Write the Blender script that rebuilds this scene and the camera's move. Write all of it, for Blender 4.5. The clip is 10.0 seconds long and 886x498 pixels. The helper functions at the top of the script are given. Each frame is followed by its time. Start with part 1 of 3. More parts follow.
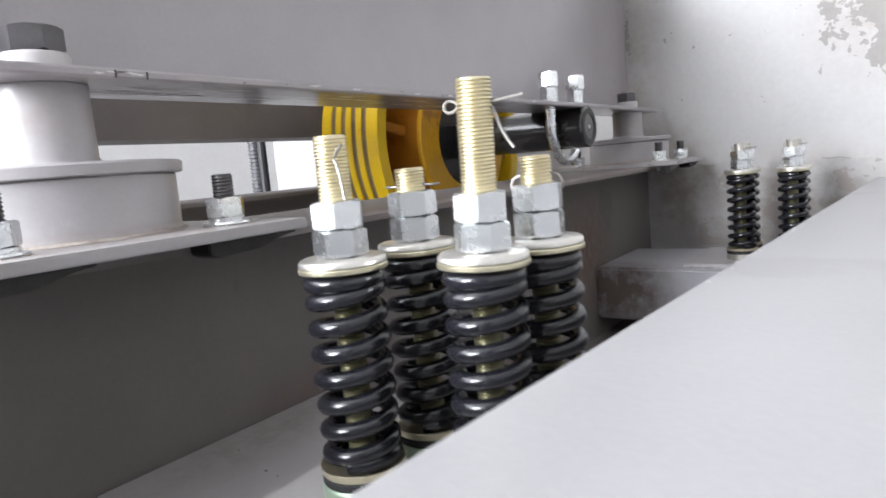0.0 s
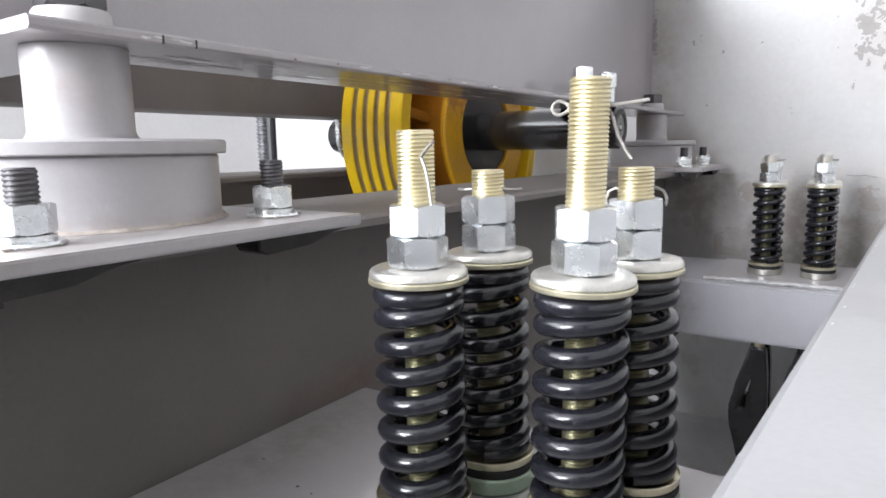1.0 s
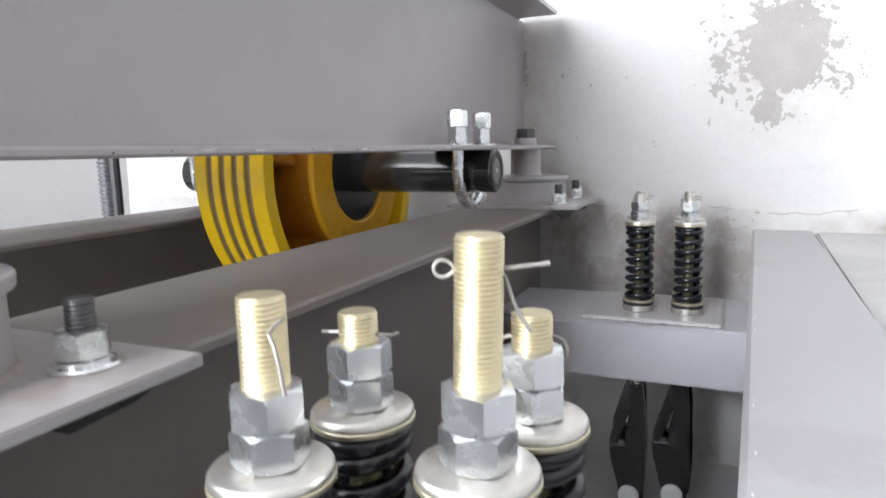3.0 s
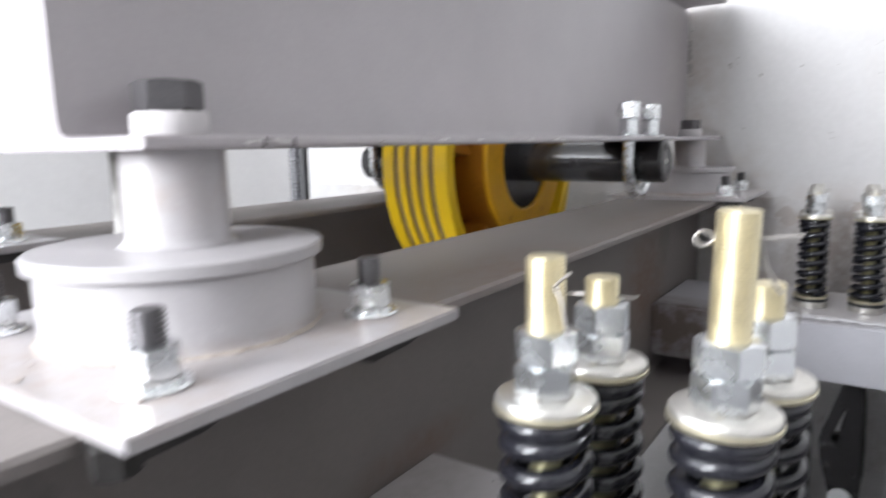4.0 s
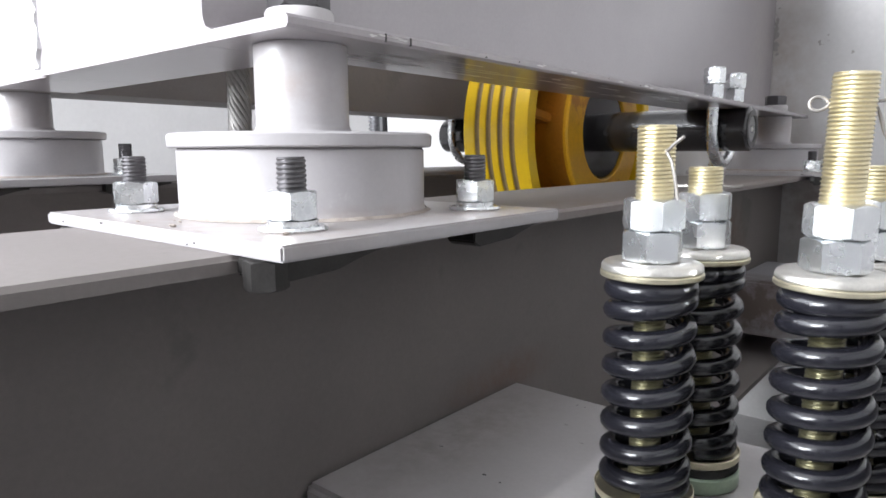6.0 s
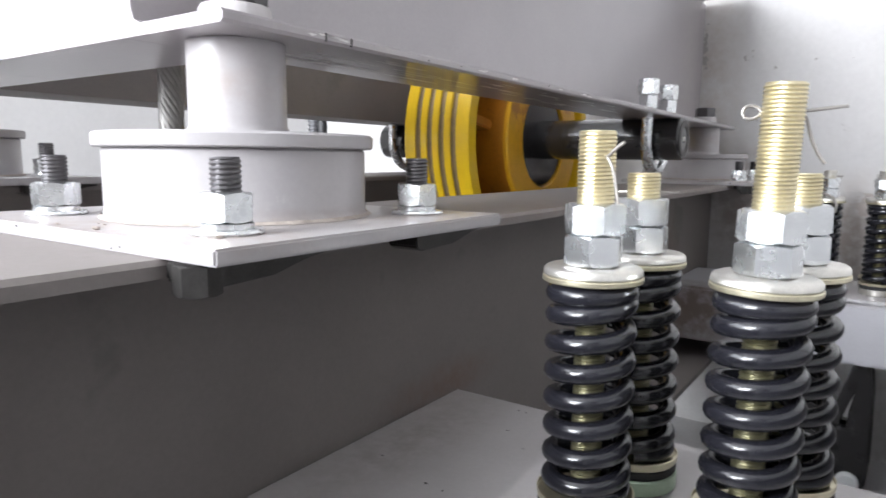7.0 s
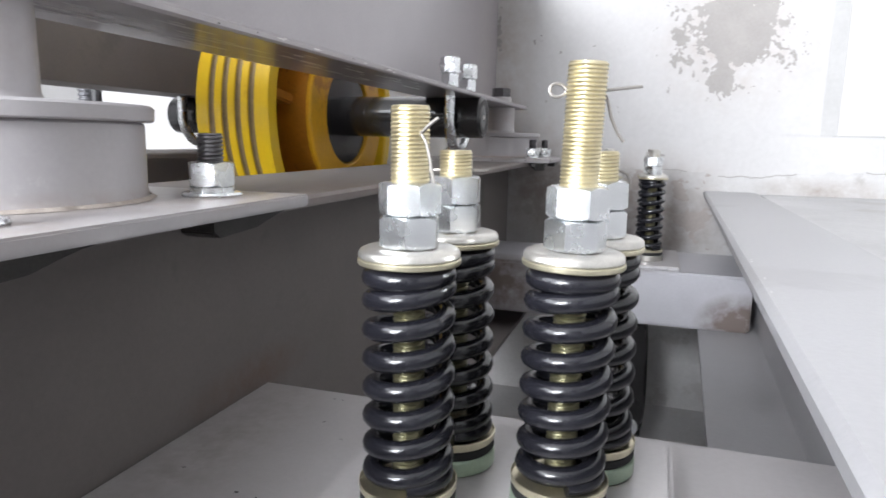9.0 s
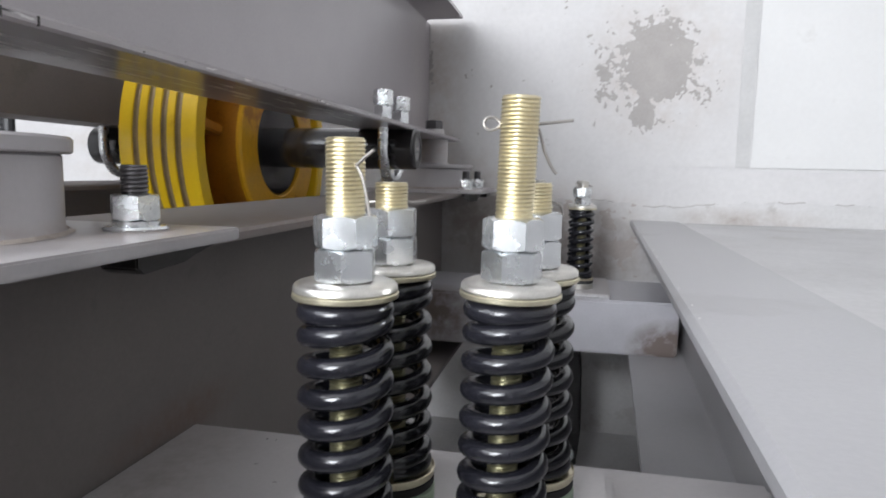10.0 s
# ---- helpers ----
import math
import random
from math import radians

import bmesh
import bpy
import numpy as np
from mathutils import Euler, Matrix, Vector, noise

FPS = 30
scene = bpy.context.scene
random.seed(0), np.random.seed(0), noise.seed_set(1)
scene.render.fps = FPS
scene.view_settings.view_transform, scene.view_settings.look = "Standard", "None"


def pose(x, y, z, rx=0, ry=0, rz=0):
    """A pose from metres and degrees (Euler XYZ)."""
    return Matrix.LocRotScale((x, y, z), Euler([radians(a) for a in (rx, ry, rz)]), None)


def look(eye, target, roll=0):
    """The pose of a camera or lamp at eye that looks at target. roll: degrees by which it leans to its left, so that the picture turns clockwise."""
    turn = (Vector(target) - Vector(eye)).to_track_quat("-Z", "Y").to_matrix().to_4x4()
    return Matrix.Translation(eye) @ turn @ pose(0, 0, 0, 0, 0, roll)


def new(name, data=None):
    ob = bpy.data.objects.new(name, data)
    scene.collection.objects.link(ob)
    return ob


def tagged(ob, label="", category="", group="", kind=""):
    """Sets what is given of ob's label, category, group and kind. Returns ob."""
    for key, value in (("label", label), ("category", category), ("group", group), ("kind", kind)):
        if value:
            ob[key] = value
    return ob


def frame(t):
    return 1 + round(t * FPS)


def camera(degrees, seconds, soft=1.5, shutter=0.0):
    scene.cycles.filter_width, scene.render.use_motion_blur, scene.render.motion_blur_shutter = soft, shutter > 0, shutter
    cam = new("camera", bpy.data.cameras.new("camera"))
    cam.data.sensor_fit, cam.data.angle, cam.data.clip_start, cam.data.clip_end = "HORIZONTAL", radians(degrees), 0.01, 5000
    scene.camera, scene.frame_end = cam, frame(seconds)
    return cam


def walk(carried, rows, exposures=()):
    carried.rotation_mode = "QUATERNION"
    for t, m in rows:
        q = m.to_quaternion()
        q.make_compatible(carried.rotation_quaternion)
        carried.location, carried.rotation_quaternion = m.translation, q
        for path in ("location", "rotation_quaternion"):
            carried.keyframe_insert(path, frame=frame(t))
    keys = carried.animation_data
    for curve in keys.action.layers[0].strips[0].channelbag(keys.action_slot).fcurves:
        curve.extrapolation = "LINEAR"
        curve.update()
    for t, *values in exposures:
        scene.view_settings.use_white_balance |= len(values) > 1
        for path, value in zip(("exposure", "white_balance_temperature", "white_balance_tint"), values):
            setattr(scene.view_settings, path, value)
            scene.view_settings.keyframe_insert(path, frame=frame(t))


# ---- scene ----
EXPOSURE = 0.55
STOPS = [(0, 0.16), (0.5, 0.22), (1, 0.19), (1.5, 0.18), (2, 0.21), (2.2, 0.2), (3.3, 0.14), (4, 0.15), (4.5, -0.38), (4.8, -0.1), (5, -0.04), (6.3, 0.1), (8.5, 0.18), (9, 0.11), (9.5, -0.04), (10, -0.38)]
cam = camera(68.3, 10.0, soft=1.6, shutter=0.5)
PATH = [
    (0, (0.0487, 0.0675, 0.3970), (-0.5289, 0.8737, 0.2689), -4.94),
    (0.5, (0.0050, 0.0658, 0.4109), (-0.5702, 0.8721, 0.2730), -3.14),
    (1, (-0.0281, 0.0723, 0.4103), (-0.5836, 0.8898, 0.2584), -0.94),
    (1.5, (-0.0424, 0.0774, 0.4063), (-0.5672, 0.9118, 0.2382), -0.14),
    (2, (-0.0510, 0.1266, 0.4108), (-0.4774, 1.0117, 0.2244), -0.99),
    (2.2, (-0.0546, 0.1519, 0.4173), (-0.4448, 1.0557, 0.2413), -1.40),
    (3.3, (-0.0782, 0.1385, 0.4981), (-0.4774, 1.0441, 0.3546), -1.64),
    (3.5, (-0.0909, 0.1219, 0.5031), (-0.5166, 1.0162, 0.3650), -1.70),
    (3.6, (-0.0915, 0.1109, 0.5044), (-0.5382, 0.9952, 0.3690), -1.75),
    (4, (-0.0963, 0.0547, 0.4798), (-0.6572, 0.8673, 0.3214), -1.26),
    (4.5, (-0.1013, 0.0186, 0.4275), (-0.7340, 0.7713, 0.2460), -1.88),
    (4.8, (-0.0995, 0.0178, 0.4252), (-0.7420, 0.7617, 0.2424), -2.20),
    (5, (-0.1014, 0.0141, 0.4189), (-0.7463, 0.7571, 0.2397), -1.98),
    (5.2, (-0.1027, 0.0168, 0.4178), (-0.7467, 0.7615, 0.2408), -2.15),
    (6.3, (-0.0998, 0.0055, 0.4044), (-0.7291, 0.7698, 0.2647), 0.47),
    (6.5, (-0.1003, 0.0062, 0.4046), (-0.7218, 0.7774, 0.2668), 0.55),
    (7, (-0.1053, 0.0123, 0.4044), (-0.6689, 0.8269, 0.2671), 0.56),
    (7.5, (-0.1097, 0.0187, 0.4042), (-0.6148, 0.8694, 0.2589), 0.77),
    (8, (-0.1137, 0.0259, 0.4040), (-0.5699, 0.9014, 0.2449), 0.85),
    (8.5, (-0.1179, 0.0297, 0.4039), (-0.5001, 0.9389, 0.2388), 0.96),
    (9, (-0.1205, 0.0350, 0.4036), (-0.4196, 0.9746, 0.2368), 1.06),
    (9.5, (-0.1225, 0.0372, 0.4038), (-0.3729, 0.9926, 0.2476), 1.01),
    (10, (-0.1229, 0.0377, 0.4042), (-0.3274, 1.0094, 0.2854), 1.11),
]
walk(cam, [(t, look(eye, aim, roll)) for t, eye, aim, roll in PATH], exposures=[(t, EXPOSURE + e) for t, e in STOPS])

# ---- light ----
world = bpy.data.worlds.new("sky")
scene.world = world
world.use_nodes = True
sky = world.node_tree.nodes.new("ShaderNodeTexSky")
sky.sky_type, sky.sun_disc, sky.sun_elevation, sky.sun_rotation = "NISHITA", False, radians(40), radians(200)
world.node_tree.links.new(sky.outputs[0], world.node_tree.nodes["Background"].inputs[0])
world.node_tree.nodes["Background"].inputs[1].default_value = 0.1


def daylight(name, m, w, h, power, colour):
    """The sky's light coming in through an opening."""
    d = bpy.data.lights.new(name, "AREA")
    d.shape, d.size, d.size_y, d.energy, d.color = "RECTANGLE", w, h, power, colour
    new(name, d).matrix_world = m


daylight("doorway_daylight", look((-1.08, -2.13, 1.25), (-0.8, 0, 0.8)), 1.2, 1.25, 126, (0.914, 0.945, 1.0))
daylight("window_daylight", look((-1.89, -0.9, 1.55), (0, -0.7, 0.9)), 1.5, 1.05, 25, (0.909, 0.942, 1.0))
# ---- helpers of this scene ----
PI = math.pi


def material(name, colour, rough=0.5, metal=0.0, vary=0.12, scale=30.0, fine=400.0, bump=0.15, coat=0.0,
             spots=None, spot_scale=8.0, spot_at=0.62, spot_rough=None):
    """A painted or metal surface: mottling at two scales, fine relief, and stains of another colour."""
    m = bpy.data.materials.new(name)
    m.use_nodes = True
    nt = m.node_tree
    b = nt.nodes["Principled BSDF"]
    co = nt.nodes.new("ShaderNodeTexCoord")
    where = co.outputs["Object"]

    def noise_at(s, detail, rough_=0.6):
        n = nt.nodes.new("ShaderNodeTexNoise")
        n.inputs["Scale"].default_value, n.inputs["Detail"].default_value, n.inputs["Roughness"].default_value = s, detail, rough_
        nt.links.new(where, n.inputs["Vector"])
        return n.outputs["Fac"]

    big, small = noise_at(scale, 5), noise_at(fine, 3)
    mix = nt.nodes.new("ShaderNodeMath")
    mix.operation = "MULTIPLY_ADD"
    nt.links.new(small, mix.inputs[0])
    mix.inputs[1].default_value = 0.5
    nt.links.new(big, mix.inputs[2])
    ramp = nt.nodes.new("ShaderNodeValToRGB")
    lo = [max(0, c * (1 - vary)) for c in colour]
    hi = [min(1, c * (1 + vary)) for c in colour]
    ramp.color_ramp.elements[0].position, ramp.color_ramp.elements[1].position = 0.5, 1.0
    ramp.color_ramp.elements[0].color, ramp.color_ramp.elements[1].color = (*lo, 1), (*hi, 1)
    nt.links.new(mix.outputs[0], ramp.inputs[0])
    out = ramp.outputs[0]
    if spots:
        sp = noise_at(spot_scale, 8, 0.65)
        edge = nt.nodes.new("ShaderNodeMapRange")
        edge.inputs["From Min"].default_value, edge.inputs["From Max"].default_value = spot_at, spot_at + 0.05
        nt.links.new(sp, edge.inputs["Value"])
        cm = nt.nodes.new("ShaderNodeMix")
        cm.data_type = "RGBA"
        cm.inputs["B"].default_value = (*spots, 1)
        for i in cm.inputs:
            if i.type == "RGBA" and i.name == "B":
                i.default_value = (*spots, 1)
            if i.type == "RGBA" and i.name == "A":
                nt.links.new(out, i)
        nt.links.new(edge.outputs[0], cm.inputs[0])
        out = [o for o in cm.outputs if o.type == "RGBA"][0]
    nt.links.new(out, b.inputs["Base Color"])
    rr = nt.nodes.new("ShaderNodeMapRange")
    rr.inputs["To Min"].default_value, rr.inputs["To Max"].default_value = max(0.03, rough - 0.1), min(1, rough + 0.1)
    nt.links.new(big, rr.inputs["Value"])
    nt.links.new(rr.outputs[0], b.inputs["Roughness"])
    b.inputs["Metallic"].default_value = metal
    b.inputs["Coat Weight"].default_value = coat
    b.inputs["Coat Roughness"].default_value = 0.12
    if bump:
        bp = nt.nodes.new("ShaderNodeBump")
        bp.inputs["Strength"].default_value, bp.inputs["Distance"].default_value = bump, 0.001
        nt.links.new(mix.outputs[0], bp.inputs["Height"])
        nt.links.new(bp.outputs[0], b.inputs["Normal"])
    return m


def stained(m, colour, blots, scale=40.0, wild=0.9, most=0.85):
    """Soft uneven stains on a material: each blot is a place, a reach along x, y and z, and a strength."""
    nt = m.node_tree
    b = nt.nodes["Principled BSDF"]
    out = b.inputs["Base Color"].links[0].from_socket
    co = nt.nodes.new("ShaderNodeTexCoord")
    n = nt.nodes.new("ShaderNodeTexNoise")
    n.inputs["Scale"].default_value, n.inputs["Detail"].default_value, n.inputs["Roughness"].default_value = scale, 8, 0.65
    nt.links.new(co.outputs["Object"], n.inputs["Vector"])
    total = None
    for place, reach, strength in blots:
        mp = nt.nodes.new("ShaderNodeMapping")
        mp.inputs["Scale"].default_value = [1 / r for r in reach]
        mp.inputs["Location"].default_value = [-p / r for p, r in zip(place, reach)]
        nt.links.new(co.outputs["Object"], mp.inputs["Vector"])
        ln = nt.nodes.new("ShaderNodeVectorMath")
        ln.operation = "LENGTH"
        nt.links.new(mp.outputs[0], ln.inputs[0])
        mr = nt.nodes.new("ShaderNodeMapRange")
        mr.inputs["From Min"].default_value, mr.inputs["From Max"].default_value = 1.0, 0.0
        mr.inputs["To Max"].default_value = strength
        nt.links.new(ln.outputs["Value"], mr.inputs["Value"])
        if total is None:
            total = mr.outputs[0]
        else:
            mx = nt.nodes.new("ShaderNodeMath")
            mx.operation = "MAXIMUM"
            nt.links.new(total, mx.inputs[0])
            nt.links.new(mr.outputs[0], mx.inputs[1])
            total = mx.outputs[0]
    rough = nt.nodes.new("ShaderNodeMapRange")
    rough.inputs["From Min"].default_value, rough.inputs["From Max"].default_value = 0.32, 0.68
    rough.inputs["To Min"].default_value, rough.inputs["To Max"].default_value = 1 - wild, 1 + wild
    nt.links.new(n.outputs["Fac"], rough.inputs["Value"])
    mul = nt.nodes.new("ShaderNodeMath")
    mul.operation = "MULTIPLY"
    nt.links.new(total, mul.inputs[0])
    nt.links.new(rough.outputs[0], mul.inputs[1])
    cut = nt.nodes.new("ShaderNodeMath")
    cut.operation = "MINIMUM"
    cut.inputs[1].default_value = most
    nt.links.new(mul.outputs[0], cut.inputs[0])
    cm = nt.nodes.new("ShaderNodeMix")
    cm.data_type = "RGBA"
    nt.links.new(cut.outputs[0], cm.inputs[0])
    colours = [i for i in cm.inputs if i.type == "RGBA"]
    nt.links.new(out, colours[0])
    colours[1].default_value = (*colour, 1)
    nt.links.new([o for o in cm.outputs if o.type == "RGBA"][0], b.inputs["Base Color"])
    return m


def blots(specs, u, v, seed, push):
    """Flat ragged chips: each has a middle and two half-sizes along u and v, all lying a hair off the surface."""
    bm = bmesh.new()
    u, v, push = Vector(u), Vector(v), Vector(push)
    for k, (c, a, b) in enumerate(specs):
        ring = []
        for i in range(20):
            t = 2 * PI * i / 20
            f = 1 + 0.75 * noise.fractal(Vector((1.4 * math.cos(t) + 3.1 * k + seed, 1.4 * math.sin(t), 0.7 * k)), 0.5, 2.2, 4)
            ring.append(bm.verts.new(Vector(c) + push + u * a * f * math.cos(t) + v * b * f * math.sin(t)))
        bm.faces.new(ring)
    return bm


def mesh_of(bm, mat, smooth=35):
    me = bpy.data.meshes.new("mesh")
    bmesh.ops.recalc_face_normals(bm, faces=bm.faces)
    for f in bm.faces:
        f.smooth = smooth > 0
    if smooth > 0:
        limit = radians(smooth)
        for e in bm.edges:
            if len(e.link_faces) == 2 and e.calc_face_angle(0) > limit:
                e.smooth = False
    bm.to_mesh(me)
    bm.free()
    me.materials.append(mat)
    return me


def part(name, bm, mat, parent=None, label="", smooth=35):
    """Links a bmesh (or a mesh made before) as one object, under a thing or a part."""
    ob = new(name, bm if isinstance(bm, bpy.types.Mesh) else mesh_of(bm, mat, smooth))
    if parent:
        ob.parent = parent
    return tagged(ob, label)


def thing(name, label, category, m=None, group="", kind=""):
    ob = new(name)
    ob.empty_display_size = 0.02
    if m is not None:
        ob.matrix_world = m
    return tagged(ob, label, category, group, kind)


def box(lo, hi, bevel=0.0, bm=None):
    bm = bm or bmesh.new()
    r = bmesh.ops.create_cube(bm, size=1)
    for v in r["verts"]:
        v.co = Vector([(a + b) / 2 + c * (b - a) for a, b, c in zip(lo, hi, v.co)])
    if bevel:
        es = list({e for v in r["verts"] for e in v.link_edges})
        bmesh.ops.bevel(bm, geom=es, offset=bevel, segments=2, affect="EDGES", clamp_overlap=True)
    return bm


def prism(outline, axis, a, b, bevel=0.0):
    """An outline of (u, v) carried along an axis from a to b. Along y: u is x, v is z. Along x: u is y, v is z. Along z: x and y."""
    bm = bmesh.new()
    place = {"y": lambda u, v, w: (u, w, v), "x": lambda u, v, w: (w, u, v), "z": lambda u, v, w: (u, v, w)}[axis]
    rings = [[bm.verts.new(place(u, v, w)) for u, v in outline] for w in (a, b)]
    n = len(outline)
    for i in range(n):
        bm.faces.new([rings[0][i], rings[0][(i + 1) % n], rings[1][(i + 1) % n], rings[1][i]])
    bm.faces.new(rings[0][::-1])
    bm.faces.new(rings[1])
    if bevel:
        bmesh.ops.bevel(bm, geom=list(bm.edges), offset=bevel, segments=2, affect="EDGES", clamp_overlap=True)
    return bm


def lathe(profile, segs=40, axis="z", bm=None):
    """Turns (radius, height) round an axis; ends with radius 0 close it."""
    bm = bm or bmesh.new()
    rings = []
    for r, h in profile:
        if r < 1e-7:
            rings.append([bm.verts.new((0, 0, h))])
        else:
            rings.append([bm.verts.new((r * math.cos(2 * PI * i / segs), r * math.sin(2 * PI * i / segs), h)) for i in range(segs)])
    for p, q in zip(rings, rings[1:]):
        for i in range(segs):
            j = (i + 1) % segs
            if len(p) == 1 and len(q) > 1:
                bm.faces.new([p[0], q[j], q[i]])
            elif len(q) == 1 and len(p) > 1:
                bm.faces.new([p[i], p[j], q[0]])
            elif len(p) > 1:
                bm.faces.new([p[i], p[j], q[j], q[i]])
    if axis == "x":
        bmesh.ops.rotate(bm, verts=bm.verts, matrix=Matrix.Rotation(PI / 2, 3, "Y"))
    return bm


def tube(points, r, segs=8, bm=None, closed=False):
    """A round bar along a path of points."""
    bm = bm or bmesh.new()
    pts = [Vector(p) for p in points]
    up = Vector((0.13, 0.21, 0.97)).normalized()
    rings = []
    for i, p in enumerate(pts):
        d = (pts[min(i + 1, len(pts) - 1)] - pts[max(i - 1, 0)]).normalized()
        u = (up - up.dot(d) * d)
        if u.length < 0.05:
            u = Vector((1, 0, 0)) - d.x * d
        u.normalize()
        up = u
        v = d.cross(u)
        rings.append([bm.verts.new(p + r * (math.cos(2 * PI * k / segs) * u + math.sin(2 * PI * k / segs) * v)) for k in range(segs)])
    for a, b in zip(rings, rings[1:]):
        for k in range(segs):
            bm.faces.new([a[k], a[(k + 1) % segs], b[(k + 1) % segs], b[k]])
    bm.faces.new(rings[0][::-1])
    bm.faces.new(rings[-1])
    return bm


def threaded(r, z0, z1, pitch=0.0027, depth=0.0011, segs=28):
    """A threaded bar: the ridge winds up the bar, and the ends are chamfered."""
    bm = bmesh.new()
    n = int((z1 - z0) / pitch * 5)
    rings = []
    for j in range(n + 1):
        z = z0 + (z1 - z0) * j / n
        ring = []
        for i in range(segs):
            ph = (z / pitch - i / segs) % 1.0
            rr = r - depth * abs(2 * ph - 1) ** 1.3
            rr = min(rr, r - depth * 1.1 + 0.9 * (z1 - z), r - depth * 1.1 + 0.9 * (z - z0))
            a = 2 * PI * i / segs
            ring.append(bm.verts.new((rr * math.cos(a), rr * math.sin(a), z)))
        rings.append(ring)
    for p, q in zip(rings, rings[1:]):
        for i in range(segs):
            bm.faces.new([p[i], p[(i + 1) % segs], q[(i + 1) % segs], q[i]])
    bm.faces.new(rings[0][::-1])
    bm.faces.new(rings[-1])
    return bm


def hexagon(flat, z0, z1, hole=0.0, turn=0.0, both=True, bm=None):
    """A nut or bolt head: six flats with the curved chamfer at the ends."""
    segs, bm = 48, bm or bmesh.new()
    rim, edge = [], flat / 2
    for i in range(segs):
        a = 2 * PI * i / segs
        k = (a + PI / 6) % (PI / 3) - PI / 6
        rim.append((a + turn, edge / math.cos(k)))
    c = edge * 0.97

    def ring(rs):
        return [bm.verts.new((r * math.cos(a), r * math.sin(a), z)) for (a, _), (r, z) in zip(rim, rs)]

    lower = [(r, z0 + ((r - c) * 0.55 if both else 0)) for _, r in rim]
    upper = [(r, z1 - (r - c) * 0.55) for _, r in rim]
    rings = [ring([(max(hole, 1e-4), z0)] * segs), ring([(c, z0)] * segs), ring(lower), ring(upper), ring([(c, z1)] * segs), ring([(max(hole, 1e-4), z1)] * segs)]
    for p, q in zip(rings, rings[1:]):
        for i in range(segs):
            bm.faces.new([p[i], p[(i + 1) % segs], q[(i + 1) % segs], q[i]])
    return bm


def coil(radius, wire, z0, z1, turns, segs=10, steps=30):
    """A compression spring with closed ends that lie flat."""
    pts = []
    total = int((turns + 2) * steps)
    free = z1 - z0 - 2 * wire
    for i in range(total + 1):
        t = i / steps
        if t < 1:
            rise = 0.5 * t * t * 2 * wire / free
        elif t > turns + 1:
            s = turns + 2 - t
            rise = 1 - 0.5 * s * s * 2 * wire / free
        else:
            e = wire / free
            rise = e + (1 - 2 * e) * (t - 1) / turns
        a = 2 * PI * t
        pts.append((radius * math.cos(a), radius * math.sin(a), z0 + wire + rise * free))
    return tube(pts, wire, segs)


# ---- materials ----
PAINT = material("grey_paint", (0.345, 0.318, 0.33), 0.42, vary=0.07, scale=9, fine=260, bump=0.08, coat=0.7, spots=(0.27, 0.258, 0.262), spot_scale=5, spot_at=0.64)
PAINT_BOX = material("grey_paint_fresh", (0.47, 0.448, 0.45), 0.4, vary=0.07, scale=12, fine=200, bump=0.2, coat=0.2, spots=(0.30, 0.27, 0.26), spot_scale=6, spot_at=0.66)
PAINT_MOUNT = material("mount_paint", (0.385, 0.368, 0.375), 0.45, vary=0.06, scale=22, fine=300, bump=0.2, coat=0.2, spots=(0.44, 0.425, 0.43), spot_scale=16, spot_at=0.62)
PLASTER = material("plaster", (0.62, 0.612, 0.61), 0.9, vary=0.06, scale=3.2, fine=90, bump=0.5, spots=(0.55, 0.53, 0.51), spot_scale=9, spot_at=0.69)
PLASTER_PALE = material("plaster_pale", (0.75, 0.748, 0.742), 0.85, vary=0.03, scale=4, fine=90, bump=0.3)
PANEL_PALE = material("panel_plaster", (0.645, 0.642, 0.635), 0.85, vary=0.035, scale=4, fine=90, bump=0.3, spots=(0.60, 0.592, 0.58), spot_scale=4, spot_at=0.64)
CONCRETE_PALE = material("concrete_pale", (0.49, 0.485, 0.485), 0.9, vary=0.12, scale=6, fine=120, bump=0.7, spots=(0.45, 0.44, 0.43), spot_scale=5, spot_at=0.58)
# for unseen walls and blocks; dark so they bounce little light
CONCRETE_DARK = material("concrete_dark", (0.17, 0.165, 0.16), 0.9, vary=0.2, scale=5, fine=120, bump=0.6)
STAIN = material("bare_plaster_patch", (0.37, 0.35, 0.335), 0.95, vary=0.1, scale=14, fine=150, bump=0.6)
ZINC = material("zinc_plate", (0.80, 0.82, 0.83), 0.27, metal=0.95, vary=0.10, scale=60, fine=900, bump=0.10, spots=(0.74, 0.76, 0.775), spot_scale=60, spot_at=0.55)
ZINC_PALE = material("zinc_washer", (0.66, 0.64, 0.60), 0.36, metal=0.9, vary=0.12, scale=70, fine=700, bump=0.15, spots=(0.58, 0.54, 0.45), spot_scale=40, spot_at=0.58)
BRASSY = material("yellow_zinc_plate", (0.72, 0.645, 0.44), 0.4, metal=0.95, vary=0.13, scale=60, fine=600, bump=0.06)
YELLOW_RING = material("yellow_zinc_washer", (0.64, 0.59, 0.44), 0.36, metal=0.9, vary=0.14, scale=70, fine=600, bump=0.12)
GREEN_CUP = material("green_zinc_cup", (0.42, 0.52, 0.40), 0.4, metal=0.55, vary=0.15, scale=40, fine=400, bump=0.1)
SPRING_BLACK = material("black_enamel", (0.012, 0.012, 0.016), 0.23, vary=0.3, scale=40, fine=500, bump=0.08, coat=0.2, spots=(0.05, 0.048, 0.05), spot_scale=45, spot_at=0.72)
RUBBER = material("rubber", (0.02, 0.02, 0.02), 0.7, vary=0.2, scale=60, fine=500, bump=0.2)
